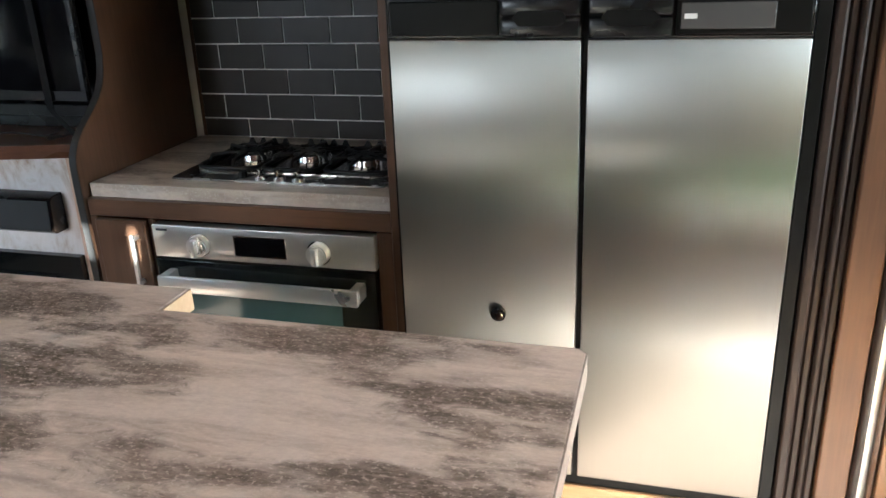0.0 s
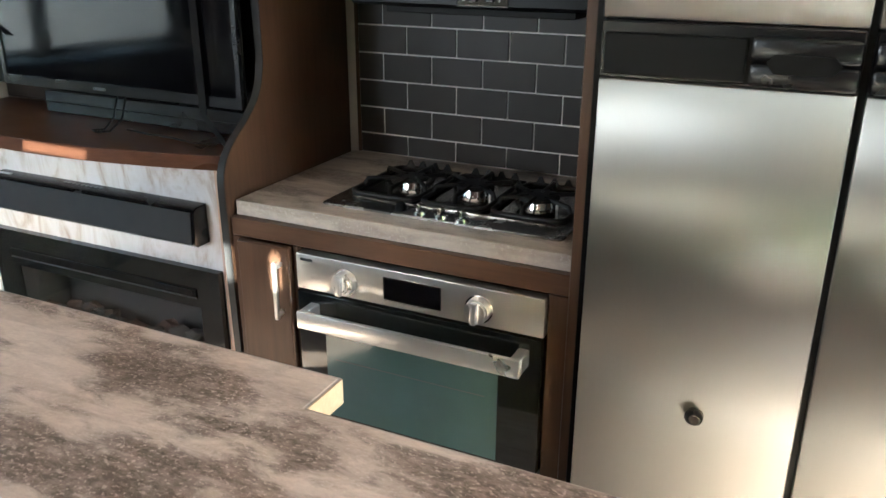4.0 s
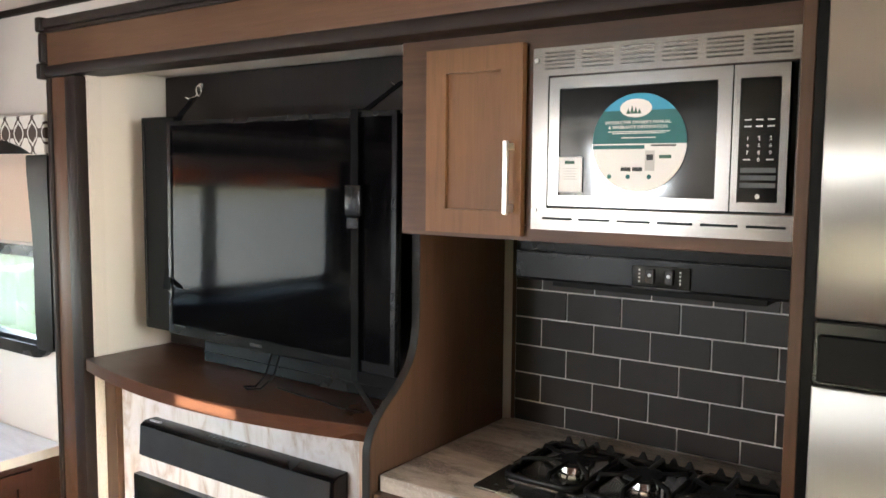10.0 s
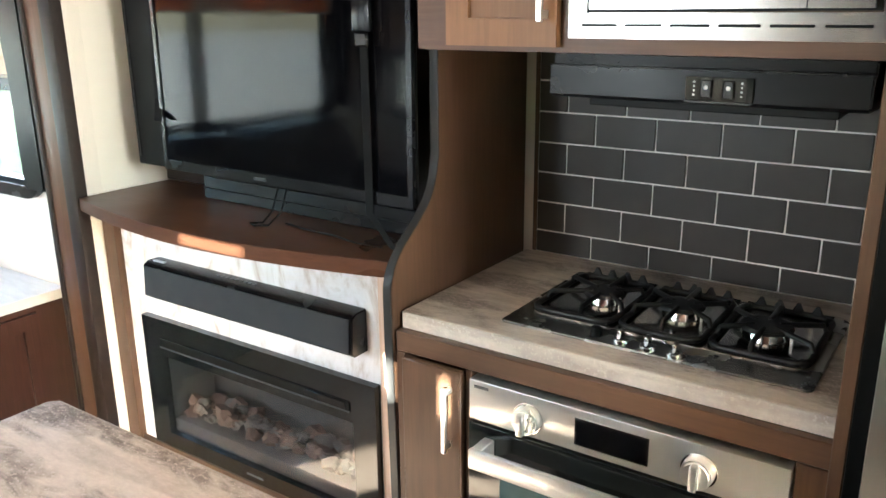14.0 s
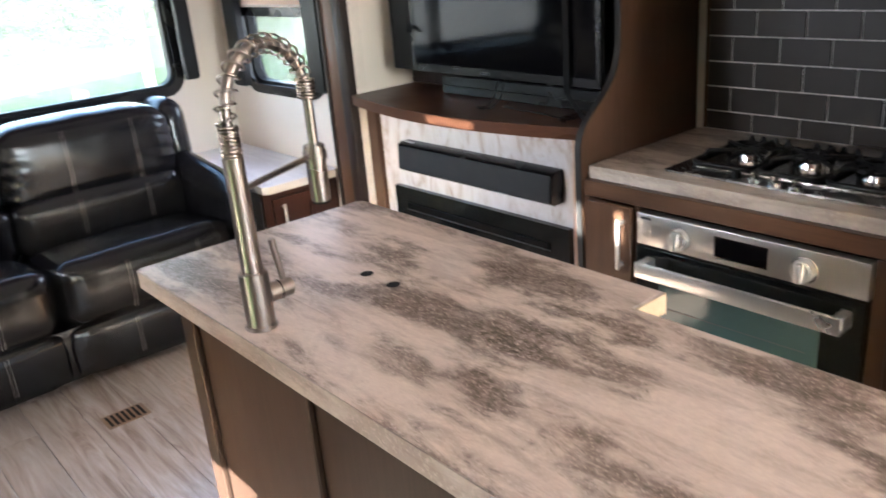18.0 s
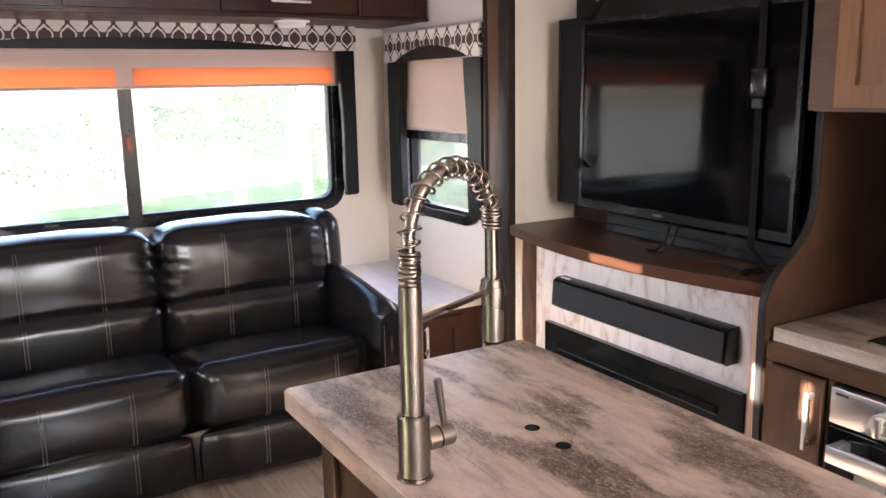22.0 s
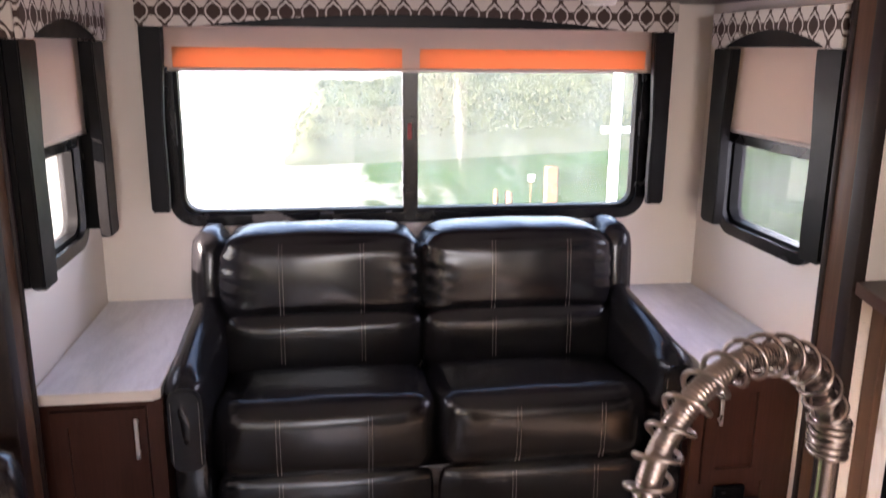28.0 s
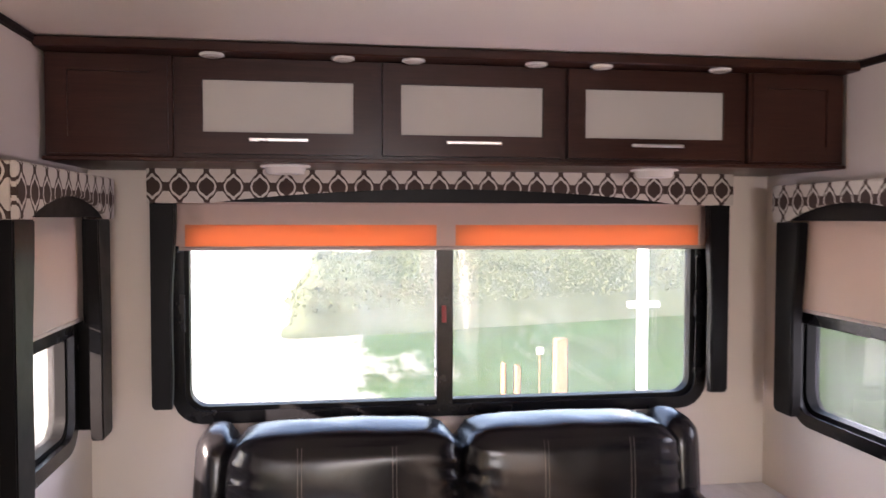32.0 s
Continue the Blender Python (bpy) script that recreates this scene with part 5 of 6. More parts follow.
part("lower_half", disc_piece(SZc - SR, SZc - 0.0015, SY, SY + 0.0006), PAPER, st, "white lower half")
part("upper_half", disc_piece(SZc - 0.0015, SZc + SR, SY, SY + 0.0006), TEAL, st, "teal upper half")
part("sky_band", disc_piece(SZc + 0.058, SZc + SR - 0.0005, SY - 0.0003, SY - 0.0001), BLUE, st, "blue top")
part("band", box(B(), (SXc - SR + 0.001, SY - 0.0004, SZc - 0.011), (SXc + 0.012, SY - 0.0001, SZc - 0.004)), TEAL, st, "teal band")
bm = B()
prism(bm, [(SXc - 0.006 + 0.030 * math.cos(a), SZc + 0.062 + 0.0165 * math.sin(a)) for a in (2 * math.pi * k / 32 for k in range(32))], "y", SY - 0.0007, SY - 0.0004)
part("oval_emblem", bm, PAPER, st, "white oval emblem")
bm = B()
for k, (dx, h) in enumerate(((-0.020, 0.010), (-0.013, 0.015), (-0.006, 0.012), (0.001, 0.009))):
    prism(bm, [(SXc + dx - 0.004, SZc + 0.052), (SXc + dx + 0.004, SZc + 0.052), (SXc + dx, SZc + 0.052 + h)], "y", SY - 0.0010, SY - 0.0008)
part("tree_shapes", bm, GREEN, st, "dark green tree shapes")
text_part("lettering", "INTERACTIVE OWNER'S MANUAL", (SXc - 0.002, SY - 0.0006, SZc + 0.034), 0.0082, PAPER, st)
text_part("lettering", "& WARRANTY INFORMATION", (SXc - 0.002, SY - 0.0006, SZc + 0.0255), 0.0082, PAPER, st)
for z, w in ((0.0195, 0.058), (0.0165, 0.05), (0.0085, 0.032)):
    part("small_print", box(B(), (SXc - w, SY - 0.0006, SZc + z), (SXc + w, SY - 0.0003, SZc + z + 0.0014)), PAPER, st)
part("inset_card", box(B(), (SXc + 0.024, SY - 0.0008, SZc - 0.046), (SXc + 0.070, SY - 0.0001, SZc - 0.004)), PAPER, st)
part("card_head", box(B(), (SXc + 0.024, SY - 0.0011, SZc - 0.0065), (SXc + 0.070, SY - 0.0009, SZc - 0.0035)), INK, st)
part("card_mark", box(B(), (SXc + 0.040, SY - 0.0011, SZc - 0.028), (SXc + 0.062, SY - 0.0009, SZc - 0.022)), GREEN, st)
part("phone_shape", box(B(), (SXc + 0.014, SY - 0.0014, SZc - 0.050), (SXc + 0.032, SY - 0.0009, SZc - 0.014), 0.0002), PALE_INK, st)
part("phone_screen", box(B(), (SXc + 0.017, SY - 0.0018, SZc - 0.031), (SXc + 0.029, SY - 0.0015, SZc - 0.021)), INK, st)
for x in (-0.032, -0.010):
    part("badge", box(B(), (SXc + x, SY - 0.0004, SZc - 0.051), (SXc + x + 0.019, SY - 0.0001, SZc - 0.044)), INK, st)
for x in (-0.054, -0.018, 0.022):
    part("icon", cyl(B(), (SXc + x, SY - 0.0004, SZc - 0.061), (SXc + x, SY - 0.0001, SZc - 0.061), 0.0042, 14), TEAL, st)
card = thing("small_card", (-1.06, MD, 1.498), "small white card on the microwave door", "card")
part("sheet", box(B(), (-1.088, SY, 1.495), (-1.040, SY + 0.0006, 1.561)), PAPER, card)
part("mark", box(B(), (-1.076, SY - 0.0003, 1.548), (-1.056, SY - 0.0001, 1.554)), GREEN, card)
for k in range(5):
    part("small_print", box(B(), (-1.079, SY - 0.0003, 1.539 - 0.005 * k), (-1.050 - 0.003 * (k % 2), SY - 0.0001, 1.5402 - 0.005 * k)), PALE_INK, card)

# ---- fridge ----
FRY = 1.580
panel = solo("fridge_side_panel", box(B(), (-0.641, 1.664, 0.09), (-0.620, 2.262, 1.832), 0.002), CHERRY, "tall cherry-brown wooden panel between cooktop and fridge", "panel")
fr = thing("refrigerator", (-0.2, 1.9, 0.21), "four-door stainless steel refrigerator with black handle band", "refrigerator")
part("body", box(B(), (-0.604, FRY + 0.052, 0.215), (0.223, 2.26, 1.815)), BLACK, fr)
part("frame", box(B(), (-0.6185, FRY + 0.0725, 0.215), (-0.6045, FRY + 0.12, 1.815), 0.001), BLACK, fr, "black side frame")
part("frame", box(B(), (0.201, FRY + 0.010, 0.215), (0.2250, FRY + 0.0515, 1.815), 0.001), BLACK, fr, "black side frame")
part("kick_grille", box(B(), (-0.589, FRY + 0.020, 0.215), (0.200, FRY + 0.0515, 0.246), 0.001), BLACK, fr, "black bottom strip")
for nm, x0, x1 in (("a", -0.590, -0.206), ("b", -0.194, 0.198)):
    part("door", box(B(), (x0, FRY, 0.250), (x1, FRY + 0.05, 1.236), 0.004, 2), STEEL, fr, "tall lower door")
    part("door", box(B(), (x0, FRY, 1.330), (x1, FRY + 0.05, 1.772), 0.004, 2), STEEL, fr, "upper freezer door")
    bd = part("handle_band", box(B(), (x0, FRY - 0.004, 1.2375), (x1, FRY + 0.05, 1.3285), 0.003), BLACK_SATIN, fr, "black plastic handle band")
    hx0, hx1 = (x1 - 0.152, x1 - 0.002) if nm == "a" else (x0 + 0.002, x0 + 0.152)
    mid = (hx0 + hx1) / 2
    for z0, z1 in ((1.240, 1.276), (1.2785, 1.315)):
        part("grip", box(B(), (hx0, FRY - 0.018, z0), (hx1, FRY - 0.0045, z1), 0.006, 2), BLACK_SATIN, bd)
    part("grip_recess", prism(B(), [(mid - 0.052, 1.277), (mid - 0.040, 1.290), (mid + 0.040, 1.290), (mid + 0.052, 1.277), (mid + 0.040, 1.262), (mid - 0.040, 1.262)], "y", FRY - 0.0205, FRY - 0.0183, 0.0005), BLACK, bd, "dark grip recess")
    q0, q1 = (x0 + 0.008, hx0 - 0.006) if nm == "a" else (hx1 + 0.006, x1 - 0.006)
    part("cover", box(B(), (q0, FRY - 0.010, 1.244), (q1, FRY - 0.0045, 1.310), 0.003), BLACK, bd)
    if nm == "b":
        part("display", box(B(), (q0 + 0.008, FRY - 0.0125, 1.254), (q1 - 0.06, FRY - 0.0102, 1.300), 0.002), plain("smoked_display", (0.055, 0.056, 0.058), 0.15), bd, "grey smoked display window")
        part("display_mark", box(B(), (q0 + 0.014, FRY - 0.0130, 1.272), (q0 + 0.036, FRY - 0.0126, 1.281)), PALE_INK, bd)
part("hinge_gap", box(B(), (-0.2055, FRY + 0.012, 0.250), (-0.1945, FRY + 0.0515, 1.77)), BLACK, fr, "dark gap between the doors")
lk = part("door_lock", cyl(B(), (-0.372, FRY - 0.012, 0.652), (-0.372, FRY - 0.0003, 0.652), 0.0165, 24, None, 0.002), BLACK_SATIN, fr, "round black lock")
part("lock_core", cyl(B(), (-0.370, FRY - 0.016, 0.650), (-0.370, FRY - 0.0122, 0.650), 0.010, 20, None, 0.002), CHROME, lk, "chrome lock core")
plat = solo("slide_floor_step", box(B(), (SLIDE_X0 + 0.002, 1.572, 0.0005), (SLIDE_X1 - 0.09, 2.284, 0.089), 0.004, 2), wood("step_wood", (0.42, 0.24, 0.12), (0.27, 0.145, 0.07), "x", 0.42), "brown wooden step of the slide-out floor", "step")
solo("fridge_plinth", box(B(), (-0.600, 1.592, 0.0895), (0.210, 1.66, 0.2145), 0.003), wood("plinth_wood", (0.42, 0.24, 0.12), (0.27, 0.145, 0.07), "x", 0.42), "brown wooden board under the fridge", "plinth")

# ---- divider between kitchen and television ----
prof = [(2.262, 0.09), (1.712, 0.09), (1.704, 0.50), (1.698, 0.86), (1.706, 0.94), (1.742, 0.99), (1.800, 1.035), (1.850, 1.085), (1.874, 1.15), (1.878, 1.25), (1.876, 1.832), (2.262, 1.832)]


def smooth_line(line, n=6):
    out = []
    for i in range(len(line) - 1):
        p0, p1, p2, p3 = [Vector((*line[max(0, min(len(line) - 1, i + k))], 0)) for k in (-1, 0, 1, 2)]
        for j in range(n):
            t = j / n
            v = 0.5 * (2 * p1 + (p2 - p0) * t + (2 * p0 - 5 * p1 + 4 * p2 - p3) * t * t + (3 * p1 - p0 - 3 * p2 + p3) * t ** 3)
            out.append((v.x, v.y))
    return out + [line[-1]]


edge = smooth_line(prof[1:11])
div = thing("divider_panel", (-1.51, 2.0, 0.09), "cherry-brown wooden divider with an S-curved front and grey edging", "panel")
part("board", prism(B(), [prof[0]] + edge + [prof[11]], "x", -1.5185, -1.4985, 0.001), CHERRY, div)
part("edging", prism(B(), [(y - 0.0005, z) for y, z in edge] + [(y - 0.005, z) for y, z in reversed(edge)], "x", -1.5190, -1.4980, 0.001), EDGING, div, "dark grey plastic edging")

# ---- television bay ----
solo("bay_back_panel", box(B(), (SLIDE_X0 + 0.004, 2.035, 0.962), (-1.524, 2.055, 1.830), 0.002), BAY_WOOD, "dark wooden back panel behind the television", "panel")
n = 24
front = [(SLIDE_X0 + 0.012 + (-1.526 - SLIDE_X0 - 0.012) * k / n, 1.726 - 0.084 * math.sin(math.pi * k / n) ** 0.9) for k in range(n + 1)]
shelf_line = [(-1.526, 2.034), (SLIDE_X0 + 0.012, 2.034)] + front
bow = thing("bowed_shelf", (-2.09, 1.85, 0.925), "dark brown wooden shelf with a bowed front under the television", "shelf")
part("board", prism(B(), inset(shelf_line, 0.0022), "z", 0.9255, 0.961, 0.001), SHELF_WOOD, bow)
part("edge_band", ring(B(), shelf_line, inset(shelf_line, 0.002), "z", 0.925, 0.9600), SHELF_WOOD, bow)
fs = thing("fireplace_surround", (-2.05, 1.83, 0.09), "marbled stone-look panel with brown wooden stiles around the fireplace", "fireplace surround")
part("panel", ring(B(), [(-2.598, 0.09), (-1.526, 0.09), (-1.526, 0.9245), (-2.598, 0.9245)], [(-2.48, 0.215), (-1.67, 0.215), (-1.67, 0.60), (-2.48, 0.60)], "y", 1.812, 1.832), MARBLE, fs)
part("stile", box(B(), (SLIDE_X0 + 0.004, 1.790, 0.09), (-2.5985, 1.832, 0.9245), 0.002), CHERRY, fs)
part("bottom_rail", box(B(), (-2.598, 1.80, 0.0895), (-1.526, 1.8115, 0.185), 0.002), CHERRY_X, fs)
part("end_strip", box(B(), (-1.628, 1.809, 0.19), (-1.5275, 1.8118, 0.9245), 0.001), MARBLE_TAN, fs, "tan streaked strip beside the fireplace")
fpz = thing("electric_fireplace", (-2.07, 1.79, 0.2), "unlit black electric fireplace with glass front and ember bed", "fireplace")
part("frame", ring(B(), [(-2.516, 0.200), (-1.632, 0.200), (-1.632, 0.614), (-2.516, 0.614)], [(-2.440, 0.246), (-1.704, 0.246), (-1.704, 0.500), (-2.440, 0.500)], "y", 1.790, 1.8115), GLASS_BLACK, fpz, "glossy black frame")
fb = B()
box(fb, (-2.46, 1.985, 0.23), (-1.68, 1.99, 0.52))
box(fb, (-2.465, 1.813, 0.225), (-2.46, 1.985, 0.52))
box(fb, (-1.68, 1.813, 0.225), (-1.675, 1.985, 0.52))
box(fb, (-2.46, 1.813, 0.52), (-1.68, 1.985, 0.525))
box(fb, (-2.46, 1.813, 0.225), (-1.68, 1.985, 0.23))
part("firebox", fb, plain("grey_firebox", (0.05, 0.05, 0.049), 0.5), fpz, "dark firebox")
gp = part("glass", box(B(), (-2.446, 1.803, 0.240), (-1.698, 1.806, 0.506)), glass_pane("fire_glass", (0.9, 0.9, 0.9), 0.01), fpz, "smoked glass")
gp.visible_shadow = False
part("outlet_slot", box(B(), (-2.44, 1.786, 0.530), (-1.712, 1.7898, 0.556), 0.003), BLACK, fpz, "long air outlet")
part("slot_rim", box(B(), (-2.44, 1.7845, 0.527), (-1.712, 1.7898, 0.5298), 0.001), GREY_TRIM, fpz)
part("control_strip", box(B(), (-1.86, 1.7835, 0.533), (-1.722, 1.7859, 0.553), 0.002), BLACK_SATIN, fpz, "small control strip")
part("brand_mark", box(B(), (-2.11, 1.7888, 0.218), (-2.045, 1.7898, 0.224)), GREY_TRIM, fpz)
rnd = random.Random(3)
part("ember_bed", box(B(), (-2.45, 1.815, 0.2305), (-1.69, 1.975, 0.285), 0.01, 2), ASH, fpz)
for k in range(72):
    x, y = -2.43 + 0.72 * (k + rnd.random() * 0.8) / 72, 1.852 + 0.08 * rnd.random()
    lift = 0.285 + 0.045 * rnd.random()
    bm = B()
    bmesh.ops.create_icosphere(bm, subdivisions=2, radius=0.015 + 0.012 * rnd.random())
    for v in bm.verts:
        v.co *= 0.6 + 1.1 * abs(noise.noise(v.co * 60 + Vector((k * 3.1, 0, 0)))) + 0.4 * abs(noise.noise(v.co * 150))
        v.co.x *= 1.3
        v.co += Vector((x, y, lift))
    part("ember", bm, EMBER if k % 3 else ASH, fpz)
sbx = thing("soundbar", (-2.05, 1.78, 0.69), "black wedge-shaped soundbar mounted above the fireplace", "soundbar")
part("body", prism(B(), [(1.8115, 0.693), (1.766, 0.692), (1.752, 0.702), (1.758, 0.790), (1.774, 0.800), (1.8115, 0.800)], "x", -2.432, -1.664, 0.003), BLACK_SATIN, sbx)
part("grille", prism(B(), [(1.7515, 0.704), (1.7485, 0.706), (1.7545, 0.788), (1.7575, 0.788)], "x", -2.424, -1.672), plain("speaker_cloth", (0.008, 0.009, 0.011), 0.6, 0.0, 0.15, 20, 600, 0.4, spec=0.35), sbx, "dark speaker cloth")
for k in range(9):
    part("button", cyl(B(), (-2.15 + 0.017 * k, 1.788, 0.8001), (-2.15 + 0.017 * k, 1.788, 0.8025), 0.005, 12), GREY_TRIM, sbx)
part("brand_mark", box(B(), (-2.41, 1.776, 0.7995), (-2.365, 1.786, 0.8015)), PALE_INK, sbx)

TY = 1.835
TX0, TX1, TZ0, TZ1 = -2.402, -1.534, 1.052, 1.672
tv = thing("television", (-1.97, TY, 1.0), "large flat black television with a glossy screen strapped above the shelf", "television")
part("housing", box(B(), (TX0 + 0.004, TY + 0.012, TZ0 + 0.004), (TX1 - 0.004, TY + 0.030, TZ1 - 0.004), 0.006, 2), BLACK, tv)
part("rear_bulge", box(B(), (TX0 + 0.10, TY + 0.0305, TZ0 + 0.03), (TX1 - 0.10, TY + 0.062, TZ1 - 0.18), 0.012, 2), BLACK, tv)
part("bezel", ring(B(), [(TX0, TZ0), (TX1, TZ0), (TX1, TZ1), (TX0, TZ1)], [(TX0 + 0.014, TZ0 + 0.026), (TX1 - 0.014, TZ0 + 0.026), (TX1 - 0.014, TZ1 - 0.012), (TX0 + 0.014, TZ1 - 0.012)], "y", TY, TY + 0.0118), BLACK_SATIN, tv, "thin black bezel")
part("screen", box(B(), (TX0 + 0.012, TY + 0.004, TZ0 + 0.024), (TX1 - 0.012, TY + 0.0075, TZ1 - 0.010)), SCREEN, tv, "glossy black screen")
part("brand_mark", box(B(), (-2.04, TY - 0.001, TZ0 + 0.009), (-1.995, TY - 0.0002, TZ0 + 0.016)), GREY_TRIM, tv)
part("mount_plate", box(B(), (-2.12, TY + 0.0625, 1.20), (-1.82, TY + 0.078, 1.46), 0.003), BLACK, tv, "black steel mounting plate")
part("mount_arm", box(B(), (-2.01, TY + 0.0785, 1.29), (-1.93, 2.024, 1.37), 0.004), BLACK, tv)
part("base_bar", box(B(), (TX0 + 0.06, TY + 0.078, 0.9625), (TX1 - 0.02, TY + 0.100, 1.028), 0.003), BLACK_SATIN, tv, "black strip behind the screen's foot")
part("base_groove", box(B(), (TX0 + 0.06, TY + 0.0765, 0.992), (TX1 - 0.02, TY + 0.0778, 0.995)), BLACK, tv)
tv.rotation_euler = (radians(-0.6), 0, radians(-1.2))
side = thing("tv_side_panel", (-2.49, 1.88, 1.0), "matt black folding panel beside the television", "panel")
part("panel", box(B(), (-2.565, 1.878, 1.045), (-2.404, 1.905, 1.690), 0.004), BLACK, side)
part("seam", box(B(), (-2.552, 1.8755, 1.07), (-2.546, 1.8778, 1.67)), BLACK_SATIN, side)
part("bracket", box(B(), (-2.50, 1.9055, 1.30), (-2.46, 2.034, 1.42), 0.003), BLACK, side, "black bracket to the back panel")


def strap_run(pts, w, label):
    s = thing("tie_strap", pts[0], label, "strap", "television straps")
    bm = B()
    for p, q in zip(pts, pts[1:]):
        p, q = Vector(p), Vector(q)
        d = (q - p).normalized()
        sx = Vector((1, 0, 0)) * (w / 2)
        nn = sx.cross(d).normalized() * 0.0015
        vs = [bm.verts.new(p + a * sx + b * nn) for a, b in ((-1, -1), (1, -1), (1, 1), (-1, 1))] + [bm.verts.new(q + a * sx + b * nn) for a, b in ((-1, -1), (1, -1), (1, 1), (-1, 1))]
        for f in ((0, 1, 2, 3), (7, 6, 5, 4), (0, 4, 5, 1), (1, 5, 6, 2), (2, 6, 7, 3), (3, 7, 4, 0)):
            bm.faces.new([vs[i] for i in f])
    part("webbing", bm, STRAP, s, "", 0)
    return s


s1 = strap_run([(-1.662, 2.016, 1.760), (-1.660, TY + 0.034, 1.6775), (-1.658, TY - 0.007, 1.6765), (-1.652, TY - 0.014, 1.03), (-1.560, TY - 0.045, 0.966)], 0.021, "black webbing strap with a buckle tied down over the television")
part("buckle", box(B(), (-1.680, TY - 0.020, 1.425), (-1.630, TY - 0.010, 1.50), 0.004, 2), BLACK_SATIN, s1, "black plastic buckle")
part("buckle_prong", box(B(), (-1.672, TY - 0.022, 1.395), (-1.638, TY - 0.010, 1.424), 0.003), BLACK_SATIN, s1)
strap_run([(-2.487, 2.016, 1.757), (-2.40, TY + 0.060, 1.690), (-2.412, TY + 0.034, 1.60), (-2.425, TY + 0.030, 1.24), (-2.385, TY - 0.010, 1.185)], 0.03, "black webbing strap hanging loose beside the television")


def d_ring(x, z):
    r = thing("d_ring", (x, 2.03, z), "small chrome ring and hook for the strap", "hook", "strap hooks")
    part("plate", box(B(), (x - 0.010, 2.0315, z - 0.012), (x + 0.010, 2.0345, z + 0.012), 0.002), CHROME, r)
    part("ring", sweep(B(), [(x + 0.012 * math.cos(a), 2.026, z - 0.012 + 0.016 * math.sin(a)) for a in (2 * math.pi * k / 18 for k in range(18))], 0.0028, 8, True), CHROME, r, "", 180)
    part("hook", sweep(B(), [(x - 0.01, 2.025, z - 0.026), (x - 0.022, 2.02, z - 0.034), (x - 0.034, 2.012, z - 0.038), (x - 0.040, 2.006, z - 0.032)], 0.0024, 8), CHROME, r, "", 180)


d_ring(-1.650, 1.790)
d_ring(-2.475, 1.792)
cb = thing("tv_cable", (-2.05, 1.9, 0.962), "thin black cable lying on the shelf", "cable")
part("cord", sweep(B(), [(-1.97, TY + 0.02, 1.06), (-1.975, 1.83, 0.99), (-1.98, 1.80, 0.966), (-2.01, 1.785, 0.9645), (-1.98, 1.772, 0.9645), (-1.95, 1.79, 0.966), (-1.945, 1.83, 0.99), (-1.94, TY + 0.02, 1.06)], 0.0026, 6), BLACK, cb, "", 180)
part("cord", sweep(B(), [(-1.93, 1.83, 0.9645), (-1.84, 1.815, 0.9645), (-1.75, 1.81, 0.9645), (-1.67, 1.79, 0.9645), (-1.60, 1.795, 0.9645)], 0.0024, 6), BLACK, cb, "", 180)

# ---- sofa ----
sofa = thing("loveseat", (-3.35, 0.64, 0), "black leather reclining loveseat with pale double stitching", "sofa")
SF = -3.025
MID = 0.628
part("base", box(B(), (-3.70, -0.06, 0.03), (SF - 0.06, 1.33, 0.246), 0.02, 2), LEATHER, sofa)


def stitch_pair(parent, pts):
    for dy in (-0.006, 0.006):
        bm = B()
        for p, q in zip(pts, pts[1:]):
            p, q = Vector(p) + Vector((0, dy, 0)), Vector(q) + Vector((0, dy, 0))
            m = max(1, int((q - p).length / 0.008))
            for k in range(m):
                a, b = p + (q - p) * (k / m), p + (q - p) * ((k + 0.7) / m)
                box(bm, a - Vector((0.0006, 0.0007, 0)), b + Vector((0.0006, 0.0007, 0.0005)))
        tagged(part("stitching", bm, STITCH, parent, "row of pale stitches", 0), kind="stuff")


def surface_x(ob_bm, y, z):
    """How far forward a cushion comes at a height."""
    best = None
    for v in ob_bm.verts:
        d = (v.co.y - y) ** 2 + (v.co.z - z) ** 2
        if v.co.x > -3.75 and (best is None or d - 0.02 * v.co.x < best[0]):
            best = (d - 0.02 * v.co.x, v.co.x)
    return best[1]


